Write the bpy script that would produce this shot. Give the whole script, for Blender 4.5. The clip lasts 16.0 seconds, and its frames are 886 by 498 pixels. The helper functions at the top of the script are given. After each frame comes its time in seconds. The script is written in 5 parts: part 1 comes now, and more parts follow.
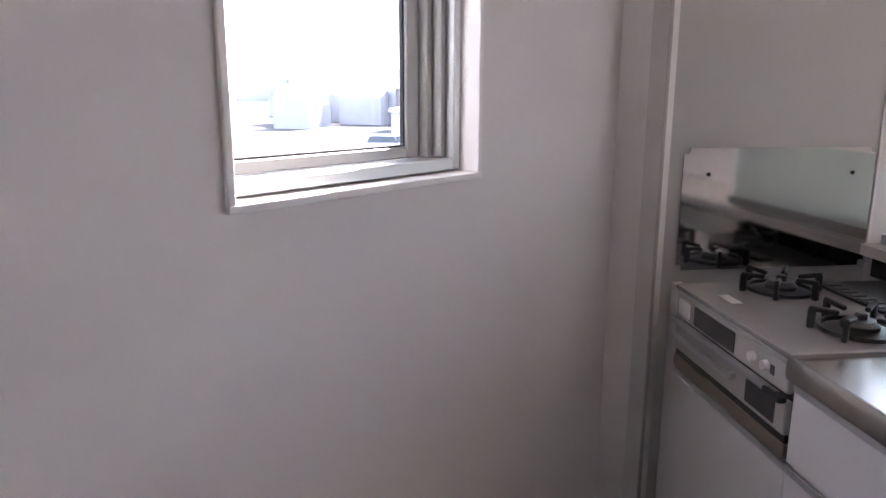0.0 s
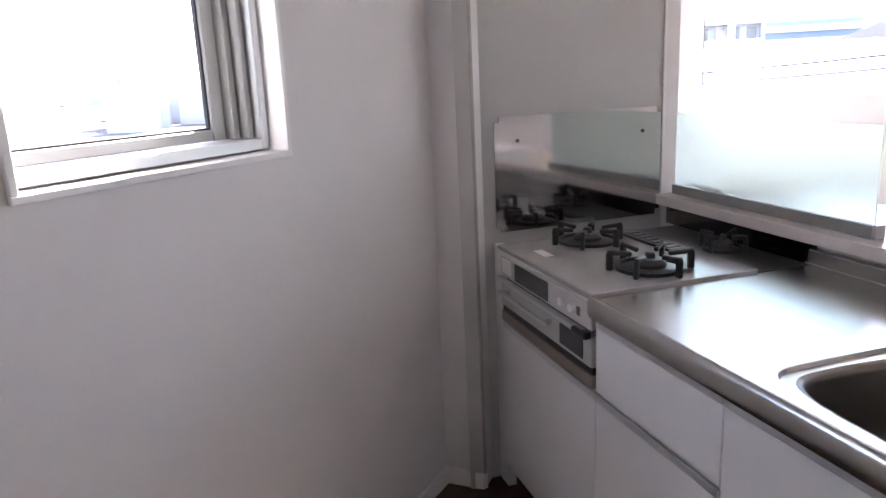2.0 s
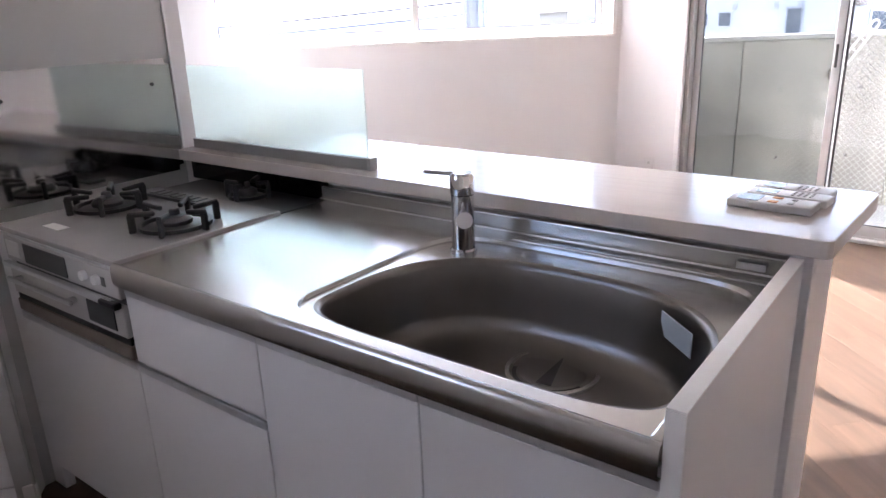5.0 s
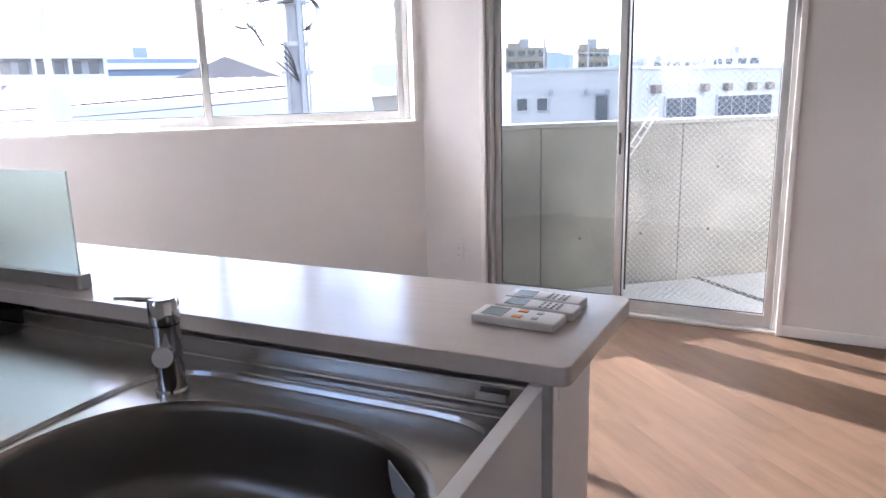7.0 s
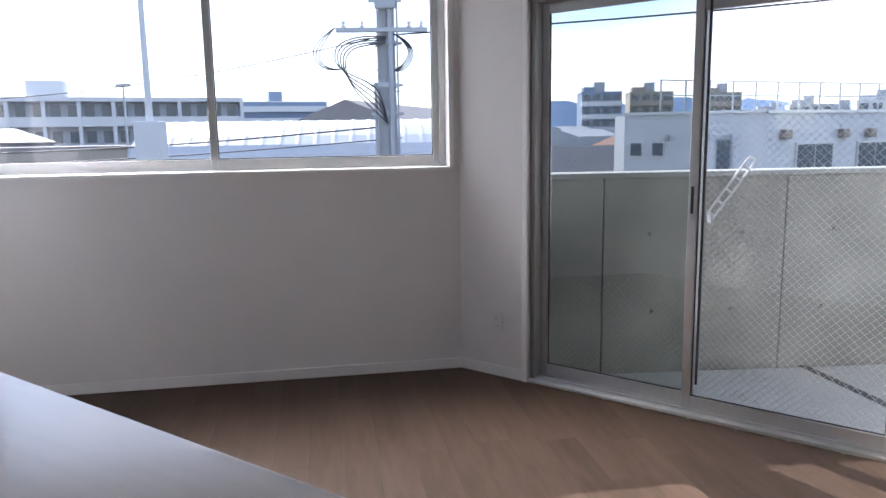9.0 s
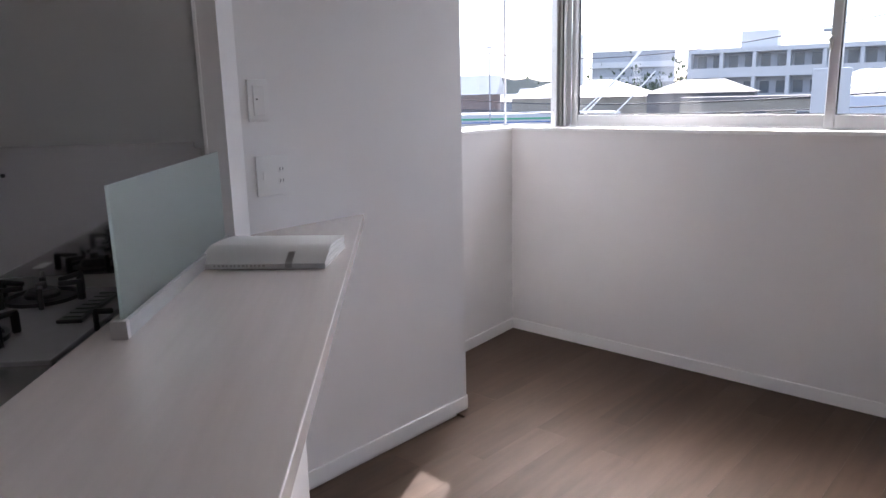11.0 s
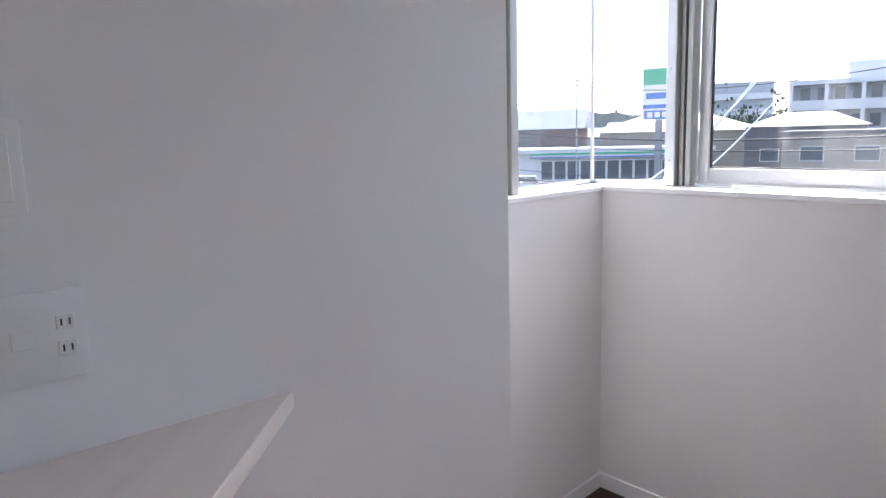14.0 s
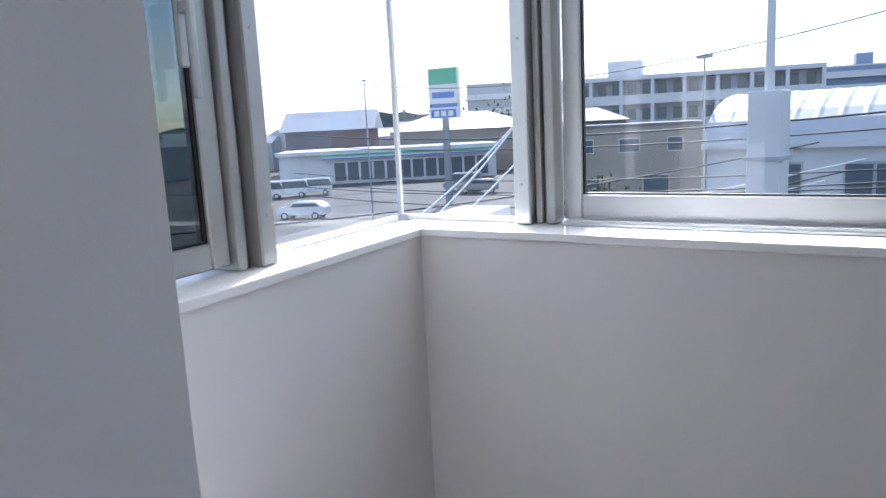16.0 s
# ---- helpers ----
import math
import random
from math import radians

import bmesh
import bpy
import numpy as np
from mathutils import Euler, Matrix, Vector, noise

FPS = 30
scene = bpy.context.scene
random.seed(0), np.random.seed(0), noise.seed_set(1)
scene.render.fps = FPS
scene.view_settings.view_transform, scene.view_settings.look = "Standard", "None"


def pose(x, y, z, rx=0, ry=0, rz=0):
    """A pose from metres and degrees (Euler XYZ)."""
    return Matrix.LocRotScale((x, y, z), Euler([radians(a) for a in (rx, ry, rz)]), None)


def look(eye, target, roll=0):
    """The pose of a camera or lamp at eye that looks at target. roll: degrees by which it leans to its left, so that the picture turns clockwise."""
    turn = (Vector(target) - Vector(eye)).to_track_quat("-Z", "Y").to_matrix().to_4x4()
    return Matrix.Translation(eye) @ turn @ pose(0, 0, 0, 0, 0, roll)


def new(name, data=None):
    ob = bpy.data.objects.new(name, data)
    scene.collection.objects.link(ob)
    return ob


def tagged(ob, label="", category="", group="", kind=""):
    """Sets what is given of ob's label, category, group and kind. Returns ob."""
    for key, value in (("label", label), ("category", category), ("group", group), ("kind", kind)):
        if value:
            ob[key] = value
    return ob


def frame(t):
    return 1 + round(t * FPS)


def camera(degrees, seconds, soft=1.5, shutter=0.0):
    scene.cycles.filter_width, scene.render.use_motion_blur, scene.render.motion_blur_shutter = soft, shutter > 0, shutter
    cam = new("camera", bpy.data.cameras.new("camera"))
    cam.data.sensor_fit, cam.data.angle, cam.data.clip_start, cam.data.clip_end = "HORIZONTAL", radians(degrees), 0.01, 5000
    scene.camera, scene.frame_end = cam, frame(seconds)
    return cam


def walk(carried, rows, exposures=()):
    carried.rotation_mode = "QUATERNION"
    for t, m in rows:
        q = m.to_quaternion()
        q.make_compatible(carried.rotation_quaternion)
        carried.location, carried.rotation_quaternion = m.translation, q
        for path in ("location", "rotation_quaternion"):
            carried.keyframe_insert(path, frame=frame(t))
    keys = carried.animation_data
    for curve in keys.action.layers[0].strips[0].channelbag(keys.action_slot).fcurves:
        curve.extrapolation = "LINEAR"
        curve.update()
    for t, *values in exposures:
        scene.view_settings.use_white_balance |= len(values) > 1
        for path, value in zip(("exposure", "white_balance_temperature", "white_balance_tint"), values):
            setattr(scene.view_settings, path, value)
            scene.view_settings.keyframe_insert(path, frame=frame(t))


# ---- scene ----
cam = camera(63.6, 16.0)
PATH = [
    (0, (2.040, -0.985, 1.446), (0.105, -0.716, 1.010), 0.2),
    (0.5, (2.045, -0.975, 1.440), (0.120, -0.640, 1.004), -0.1),
    (1, (2.043, -0.969, 1.441), (0.134, -0.565, 1.003), -0.7),
    (1.5, (2.077, -0.943, 1.426), (0.181, -0.474, 0.996), -2.2),
    (2, (2.132, -0.901, 1.415), (0.295, -0.264, 0.943), -2.7),
    (2.5, (2.132, -0.892, 1.408), (0.375, -0.081, 0.901), -1.8),
    (3, (2.145, -0.875, 1.407), (0.48, 0.095, 0.874), -1.8),
    (3.5, (2.166, -0.854, 1.402), (0.633, 0.301, 0.839), -1.8),
    (4, (2.178, -0.847, 1.4), (0.798, 0.474, 0.808), -1.4),
    (6.5, (2.242, -0.665, 1.393), (1.411, 1.053, 0.794), -2.8),
    (7, (2.286, -0.497, 1.416), (1.527, 1.301, 0.976), -1.4),
    (7.5, (2.285, -0.257, 1.422), (1.694, 1.636, 1.166), -1.9),
    (8, (2.304, -0.054, 1.43), (1.834, 1.88, 1.234), -2.6),
    (8.5, (2.373, 0.168, 1.413), (1.55, 1.978, 1.195), -0.3),
    (9, (2.406, 0.415, 1.395), (1.35, 2.083, 1.076), -0.9),
    (9.5, (2.397, 0.642, 1.397), (1.121, 2.141, 1.046), -0.3),
    (10, (2.373, 0.86, 1.394), (0.689, 1.858, 0.983), 1.4),
    (12.5, (1.526, 1.299, 1.386), (-0.429, 1.123, 1.006), -3.8),
    (13, (1.288, 1.326, 1.401), (-0.68, 1.274, 1.046), -2.8),
    (13.5, (1.029, 1.398, 1.416), (-0.945, 1.329, 1.102), -1.8),
    (14, (0.741, 1.418, 1.419), (-1.233, 1.374, 1.099), -1.6),
    (14.5, (0.449, 1.423, 1.434), (-1.527, 1.517, 1.14), -1.9),
    (15, (0.158, 1.478, 1.434), (-1.817, 1.557, 1.131), -0.9),
    (15.5, (-0.118, 1.531, 1.43), (-2.088, 1.673, 1.115), -1.7),
    (16, (-0.341, 1.585, 1.44), (-2.245, 2.093, 1.1), -2.9),
]
EXPOSURES = [(0, 3.16, 6680, 23), (0.5, 3.24, 6650, 22), (1, 3.38, 6620, 21), (2, 3.48, 6600, 21), (4.2, 3.38, 6600, 21), (6.5, 2.95, 6420, 20), (7.1, 2.5, 6380, 19), (7.7, 1.6, 6180, 17), (8.1, 1.52, 6200, 17), (8.5, 1.38, 6050, 15), (9.5, 1.45, 6150, 16), (10, 1.5, 6200, 18), (12.5, 1.82, 6330, 18), (13.5, 1.80, 6270, 17), (14.5, 1.40, 6050, 14), (16, 1.06, 5800, 12)]
walk(cam, [(t, look(eye, target, roll)) for t, eye, target, roll in PATH], EXPOSURES)

# ---- light ----
world = bpy.data.worlds.new("sky")
scene.world = world
world.use_nodes = True
wn = world.node_tree.nodes
sky = wn.new("ShaderNodeTexSky")
sky.sky_type = "NISHITA"
sky.sun_disc = False
SUN_AZ = math.atan2(0.425, -0.905)
SUN_EL = radians(35)
sky.sun_elevation = SUN_EL
sky.sun_rotation = math.pi / 2 - SUN_AZ
sky.dust_density = 0.4
sky.ozone_density = 2.5
wn["Background"].inputs["Strength"].default_value = 0.12
wl = world.node_tree.links
gen = wn.new("ShaderNodeTexCoord")
cmap = wn.new("ShaderNodeMapping")
cmap.inputs["Scale"].default_value = (1.2, 1.2, 6.0)
cl = wn.new("ShaderNodeTexNoise")
cl.inputs["Scale"].default_value, cl.inputs["Detail"].default_value = 1.6, 6
cr_ = wn.new("ShaderNodeMapRange")
cr_.inputs["From Min"].default_value, cr_.inputs["From Max"].default_value = 0.45, 0.64
cr_.inputs["To Max"].default_value = 0.85
cmix = wn.new("ShaderNodeMix")
cmix.data_type = "RGBA"
cmix.inputs["B"].default_value = (7.2, 7.5, 8.0, 1)
wl.new(gen.outputs["Generated"], cmap.inputs[0])
wl.new(cmap.outputs[0], cl.inputs[0])
wl.new(cl.outputs[0], cr_.inputs[0])
wl.new(cr_.outputs[0], cmix.inputs["Factor"])
wl.new(sky.outputs[0], cmix.inputs["A"])
wl.new(cmix.outputs["Result"], wn["Background"].inputs[0])
sun = new("sun", bpy.data.lights.new("sun", "SUN"))
sun.data.energy, sun.data.angle, sun.data.color = 3.6, radians(0.6), (1, 0.965, 0.92)
sun.matrix_world = look((math.cos(SUN_AZ) * 30, math.sin(SUN_AZ) * 30, math.tan(SUN_EL) * 30), (0, 0, 0))

# ---- materials ----


def mat(name, col, rough=0.5, metal=0.0, spread=0.06, scale=8.0, bump=0.0, bscale=200.0, stretch=(1, 1, 1), aniso=0.0, spec=0.5, per=0.0):
    """A surface with two scales of colour variation, fine relief and uneven gloss."""
    m = bpy.data.materials.new(name)
    m.use_nodes = True
    n, l = m.node_tree.nodes, m.node_tree.links
    p = n["Principled BSDF"]
    tc = n.new("ShaderNodeTexCoord")
    mp = n.new("ShaderNodeMapping")
    mp.inputs["Scale"].default_value = stretch
    l.new(tc.outputs["Object"], mp.inputs[0])
    if per:
        ro = n.new("ShaderNodeObjectInfo")
        rs = n.new("ShaderNodeVectorMath")
        rs.operation = "SCALE"
        rs.inputs[0].default_value = (37.0, 19.0, 11.0)
        l.new(ro.outputs["Random"], rs.inputs["Scale"])
        l.new(rs.outputs[0], mp.inputs["Location"])
    a = n.new("ShaderNodeTexNoise")
    a.inputs["Scale"].default_value, a.inputs["Detail"].default_value = scale, 6
    l.new(mp.outputs[0], a.inputs[0])
    b = n.new("ShaderNodeTexNoise")
    b.inputs["Scale"].default_value, b.inputs["Detail"].default_value = scale * 0.13, 3
    l.new(mp.outputs[0], b.inputs[0])
    mul = n.new("ShaderNodeMath")
    mul.operation = "ADD"
    l.new(a.outputs[0], mul.inputs[0])
    l.new(b.outputs[0], mul.inputs[1])
    last = mul.outputs[0]
    if per:
        oi = n.new("ShaderNodeObjectInfo")
        pm = n.new("ShaderNodeMath")
        pm.operation = "MULTIPLY_ADD"
        pm.inputs[1].default_value, pm.inputs[2].default_value = per, -per / 2
        l.new(oi.outputs["Random"], pm.inputs[0])
        ad = n.new("ShaderNodeMath")
        l.new(last, ad.inputs[0])
        l.new(pm.outputs[0], ad.inputs[1])
        last = ad.outputs[0]
    rmp = n.new("ShaderNodeMapRange")
    rmp.inputs["From Min"].default_value, rmp.inputs["From Max"].default_value = 0.6, 1.4
    rmp.inputs["To Min"].default_value, rmp.inputs["To Max"].default_value = 1 - spread, 1 + spread
    l.new(last, rmp.inputs[0])
    vm = n.new("ShaderNodeVectorMath")
    vm.operation = "SCALE"
    vm.inputs[0].default_value = col
    l.new(rmp.outputs[0], vm.inputs["Scale"])
    l.new(vm.outputs[0], p.inputs["Base Color"])
    rr = n.new("ShaderNodeMapRange")
    rr.inputs["From Min"].default_value, rr.inputs["From Max"].default_value = 0.3, 0.7
    rr.inputs["To Min"].default_value, rr.inputs["To Max"].default_value = rough * 0.95, min(1, rough * 1.05)
    l.new(a.outputs[0], rr.inputs[0])
    l.new(rr.outputs[0], p.inputs["Roughness"])
    p.inputs["Metallic"].default_value = metal
    p.inputs["Specular IOR Level"].default_value = spec
    if aniso:
        p.inputs["Anisotropic"].default_value = aniso
    if bump:
        c = n.new("ShaderNodeTexNoise")
        c.inputs["Scale"].default_value, c.inputs["Detail"].default_value = bscale, 3
        l.new(mp.outputs[0], c.inputs[0])
        bp = n.new("ShaderNodeBump")
        bp.inputs["Strength"].default_value, bp.inputs["Distance"].default_value = bump, 0.002
        l.new(c.outputs[0], bp.inputs["Height"])
        l.new(bp.outputs[0], p.inputs["Normal"])
    return m


def glass_mat(name, col=(1, 1, 1), rough=0.0, ior=1.45):
    m = bpy.data.materials.new(name)
    m.use_nodes = True
    p = m.node_tree.nodes["Principled BSDF"]
    p.inputs["Base Color"].default_value = (*col, 1)
    p.inputs["Transmission Weight"].default_value = 1
    p.inputs["Roughness"].default_value = rough
    p.inputs["IOR"].default_value = ior
    return m


WALL = mat("wallpaper", (0.79, 0.775, 0.77), 0.85, spread=0.03, scale=3, bump=0.07, bscale=420, spec=0.3)
CEIL = mat("ceiling_paper", (0.80, 0.79, 0.77), 0.9, spread=0.02, scale=3, bump=0.3, bscale=260, spec=0.3)
TRIM = mat("white_trim", (0.86, 0.855, 0.85), 0.45, spread=0.02, scale=6)
FLOORM = mat("oak_plank", (0.086, 0.057, 0.040), 0.48, spec=0.12, spread=0.36, scale=6, stretch=(0.6, 3.8, 2), bump=0.15, bscale=50, per=0.20)
GAPM = mat("floor_joint", (0.09, 0.06, 0.04), 0.9, spread=0.1)
STEEL = mat("brushed_steel", (0.55, 0.54, 0.52), 0.26, 1.0, spread=0.05, scale=5, bump=0.02, bscale=400)
# worktop steel darkened: the dim room's reflection is put into the colour
SINKM = mat("shaded_satin_steel", (0.22, 0.208, 0.196), 0.33, 1.0, spread=0.10, scale=7, bump=0.08, bscale=500)
DSTEEL = mat("dark_polished_steel", (0.10, 0.10, 0.105), 0.16, 1.0, spread=0.06, scale=4)
BURNM = mat("burner_alloy", (0.10, 0.10, 0.10), 0.34, 0.8, spread=0.15)
MIRROR = mat("polished_steel", (0.50, 0.50, 0.50), 0.07, 1.0, spread=0.06, scale=4)
CHROME = mat("chrome", (0.72, 0.73, 0.74), 0.06, 1.0, spread=0.02)
ALU = mat("aluminium", (0.62, 0.63, 0.64), 0.38, 0.75, spread=0.04, scale=12)
ALUD = mat("grey_aluminium", (0.40, 0.40, 0.39), 0.42, 0.6, spread=0.05, scale=12)
RUBBER = mat("black_gasket", (0.02, 0.02, 0.022), 0.6, spread=0.1)
LAMIN = mat("white_laminate", (0.74, 0.735, 0.745), 0.42, spread=0.012, scale=3)
# white panel greyed so that its colour carries the kitchen's dimness
PANELM = mat("shaded_white_panel", (0.52, 0.52, 0.51), 0.45, spread=0.012, scale=3)
LEDGEM = mat("whitewashed_wood", (0.66, 0.61, 0.58), 0.17, spread=0.06, scale=5, stretch=(0.7, 9, 4), bump=0.04, bscale=40, spec=0.8)
BLACK = mat("black_enamel", (0.025, 0.025, 0.027), 0.35, spread=0.15)
STOVEM = mat("grey_enamel", (0.46, 0.45, 0.455), 0.12, 0.25, spread=0.05, scale=20)
GREYP = mat("grey_plastic", (0.50, 0.49, 0.48), 0.4, spread=0.04)
WHITEP = mat("white_plastic", (0.76, 0.75, 0.74), 0.35, spread=0.02)
DARKP = mat("dark_plastic", (0.06, 0.06, 0.062), 0.35, spread=0.1)
BROWN = mat("brown_steel", (0.30, 0.255, 0.22), 0.4, 0.5, spread=0.08)
PAPER = mat("paper", (0.78, 0.78, 0.77), 0.7, spread=0.03)
LCD = mat("lcd", (0.20, 0.25, 0.25), 0.2, spread=0.03)
ORANGE = mat("orange_button", (0.75, 0.33, 0.10), 0.5, spread=0.03)
BLUEP = mat("pale_blue_label", (0.52, 0.62, 0.72), 0.4, spread=0.05)
GLASS = glass_mat("clear_glass", (1, 1, 1))
FROST = glass_mat("frosted_glass", (0.60, 0.72, 0.69), 0.42)
CONC = mat("concrete", (0.36, 0.355, 0.315), 0.85, spread=0.42, scale=2.5, bump=0.5, bscale=60)
CONCF = mat("balcony_mortar", (0.42, 0.43, 0.40), 0.85, spread=0.15, scale=3, bump=0.3, bscale=90)
STAIN = mat("dark_stain", (0.10, 0.10, 0.09), 0.8, spread=0.3, scale=20)

# ---- mesh helpers ----


def link_mesh(name, bm, material):
    me = bpy.data.meshes.new(name)
    bmesh.ops.recalc_face_normals(bm, faces=bm.faces)
    bm.to_mesh(me)
    bm.free()
    me.materials.append(material)
    return new(name, me)


def smooth(ob, angle=40):
    for f in ob.data.polygons:
        f.use_smooth = True
    ob.data.set_sharp_from_angle(angle=radians(angle))
    return ob


def part(name, bm, material, parent=None, label="", soft=False):
    """One mesh object under a thing or a part."""
    ob = link_mesh(name, bm, material)
    if parent:
        ob.parent = parent
    if label:
        tagged(ob, label)
    if soft:
        smooth(ob)
    return ob


def thing(name, label, category, group="", m=None, kind=""):
    ob = new(name)
    ob.empty_display_size = 0.05
    if m is not None:
        ob.matrix_basis = m
    return tagged(ob, label, category, group, kind)


def box(x0, x1, y0, y1, z0, z1, bevel=0.0, seg=2, bm=None):
    b = bm or bmesh.new()
    r = bmesh.ops.create_cube(b, size=1, matrix=Matrix.LocRotScale(((x0 + x1) / 2, (y0 + y1) / 2, (z0 + z1) / 2), None, (abs(x1 - x0), abs(y1 - y0), abs(z1 - z0))))
    if bevel:
        es = list({e for v in r["verts"] for e in v.link_edges})
        bmesh.ops.bevel(b, geom=es, offset=bevel, segments=seg, affect="EDGES", profile=0.6)
    return b


def tube(r, p, q, n=20, r2=None, bm=None, cap=True):
    b = bm or bmesh.new()
    p, q = Vector(p), Vector(q)
    d = q - p
    m = Matrix.Translation((p + q) / 2) @ d.to_track_quat("Z", "Y").to_matrix().to_4x4()
    bmesh.ops.create_cone(b, cap_ends=cap, segments=n, radius1=r, radius2=r if r2 is None else r2, depth=d.length, matrix=m)
    return b


def prism(pts, z0, z1, bevel=0.0, bm=None):
    b = bm or bmesh.new()
    vs = [b.verts.new((x, y, z0)) for x, y in pts]
    f = b.faces.new(vs)
    r = bmesh.ops.extrude_face_region(b, geom=[f])
    bmesh.ops.translate(b, verts=[v for v in r["geom"] if isinstance(v, bmesh.types.BMVert)], vec=(0, 0, z1 - z0))
    if bevel:
        bmesh.ops.bevel(b, geom=list(b.edges), offset=bevel, segments=3, affect="EDGES", profile=0.6)
    return b


def revolve(profile, n=28, at=(0, 0, 0), bm=None):
    b = bm or bmesh.new()
    rings = []
    for r, z in profile:
        rings.append([b.verts.new((at[0] + r * math.cos(2 * math.pi * i / n), at[1] + r * math.sin(2 * math.pi * i / n), at[2] + z)) for i in range(n)])
    for a, c in zip(rings, rings[1:]):
        for i in range(n):
            b.faces.new((a[i], a[(i + 1) % n], c[(i + 1) % n], c[i]))
    return b


def axis_frame(p, d, up=0.0):
    """A pose at p whose x runs along d in plan; its y is to the left of d."""
    return Matrix.Translation((p[0], p[1], up)) @ Matrix.Rotation(math.atan2(d[1], d[0]), 4, "Z")


def cable(name, pts, r, material, parent=None):
    cu = bpy.data.curves.new(name, "CURVE")
    cu.dimensions, cu.bevel_depth, cu.bevel_resolution = "3D", r, 2
    sp = cu.splines.new("NURBS")
    sp.points.add(len(pts) - 1)
    for q, p in zip(sp.points, pts):
        q.co = (*p, 1)
    sp.use_endpoint_u, sp.order_u = True, 3
    ob = new(name, cu)
    me = bpy.data.meshes.new_from_object(ob)
    bpy.data.objects.remove(ob)
    me.materials.clear()
    me.materials.append(material)
    ob = new(name, me)
    if parent:
        ob.parent = parent
    for f in me.polygons:
        f.use_smooth = True
    return ob


# ---- plan ----
H = 2.58
U = Vector((0.743, 0.669)).normalized()
NO = Vector((-U.y, U.x))
SC = Vector((-1.956, 1.963))
CB = SC + U * 3.004
DD = Vector((2.804, -0.250)).normalized()
KC = Vector((-0.040, -0.171))
COL = Vector((0.056, -0.066))
LD = Vector((U.y, -U.x))
PC2 = Vector((-0.160, 0.752))
EDGE = Vector((-0.853, 1.531))
SV = Vector((0.737, -0.676)).normalized()
RET = SC + SV * 1.034
PIL = CB + DD * 2.817
PIL2 = PIL + Vector((0.095, 0.049))
RW = PIL2 + LD * 3.2
BK = Vector((3.9, -2.0))
LE = KC + LD * 2.35


def wall(name, p, q, thick, label, openings=(), z0=-0.05, z1=H, material=WALL, ext=(0.0, 0.0)):
    """A wall from p to q with its room side on the line and its thickness to the left of p-q (negative: right)."""
    d = (q - p).normalized()
    n = (q - p).length
    ss = sorted({-ext[0], n + ext[1], *[v for o in openings for v in o[:2]]})
    zs = sorted({z0, z1, *[v for o in openings for v in o[2:]]})
    b = bmesh.new()
    for s0, s1 in zip(ss, ss[1:]):
        for a0, a1 in zip(zs, zs[1:]):
            sm, am = (s0 + s1) / 2, (a0 + a1) / 2
            if any(o[0] < sm < o[1] and o[2] < am < o[3] for o in openings):
                continue
            box(s0, s1, 0, thick, a0, a1, bm=b)
    bmesh.ops.remove_doubles(b, verts=b.verts, dist=1e-5)
    ob = part(name, b, material)
    ob.matrix_basis = axis_frame(p, d)
    return tagged(ob, label, "wall", kind="structure")


def baseboard(p, q, side=1, cut=(0, 0)):
    d = (q - p).normalized()
    n = (q - p).length
    b = box(cut[0], n - cut[1], 0, -0.010 * side, 0.0, 0.062, 0.002, 1)
    ob = part("baseboard", b, TRIM)
    ob.matrix_basis = axis_frame(p, d, 0.002)
    return tagged(ob, "white skirting board along the wall foot", "baseboard", kind="structure")


SILL = 1.208
HEAD = 2.545
wall("wall_window", SC, CB, 0.20, "white papered wall under the wide window", [(-0.2, 2.957, SILL - 0.018, HEAD)], ext=(0.2, 0.0))
wall("wall_door", CB, PIL, 0.16, "white papered wall with the sliding balcony door", [(0.455, 2.252, -0.05, 2.10)], ext=(0.0, 0.0))
wall("wall_pillar", PIL, PIL2, 0.16, "white papered return beside the balcony door")
wall("wall_east", PIL2, RW, 0.16, "plain white papered side wall")
wall("wall_back", RW, BK, 0.16, "plain white papered wall", ext=(0.1, 0.1))
wall("wall_south", BK, LE, 0.16, "plain white papered kitchen back wall", ext=(0.1, 0.1))
wall("wall_kitchen_window", LE, KC, 0.16, "white papered kitchen wall with a small window", [(2.35 - 1.337, 2.35 - 0.695, 1.247, 2.10)], ext=(0.0, 0.0))
wall("wall_column", KC, COL, 0.13, "white papered narrow column face beside the stove")
wall("wall_stove", Vector((0.0, -0.042)), Vector((0.0, 0.676)), 0.10, "white enamel panel wall behind the stove, greyed for shade", material=PANELM)
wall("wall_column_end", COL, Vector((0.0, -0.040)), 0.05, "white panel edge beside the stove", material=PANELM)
wall("wall_stove_end", Vector((0.002, 0.676)), Vector((0.002, 0.735)), 0.10, "white papered partition end above the bar counter")
wall("wall_partition_end", Vector((0.002, 0.735)), PC2, 0.05, "white papered end face of the partition")
wall("wall_switch", PC2, EDGE, 0.15, "white papered wall with a switch and a power point")
wall("wall_return", EDGE, RET, 0.12, "white papered return of the window alcove", ext=(-0.152, 0.0))
wall("wall_alcove", RET, SC, 0.16, "white papered alcove wall under the corner window", [(0.0, 1.6, SILL - 0.018, HEAD)], ext=(0.2, 0.2))

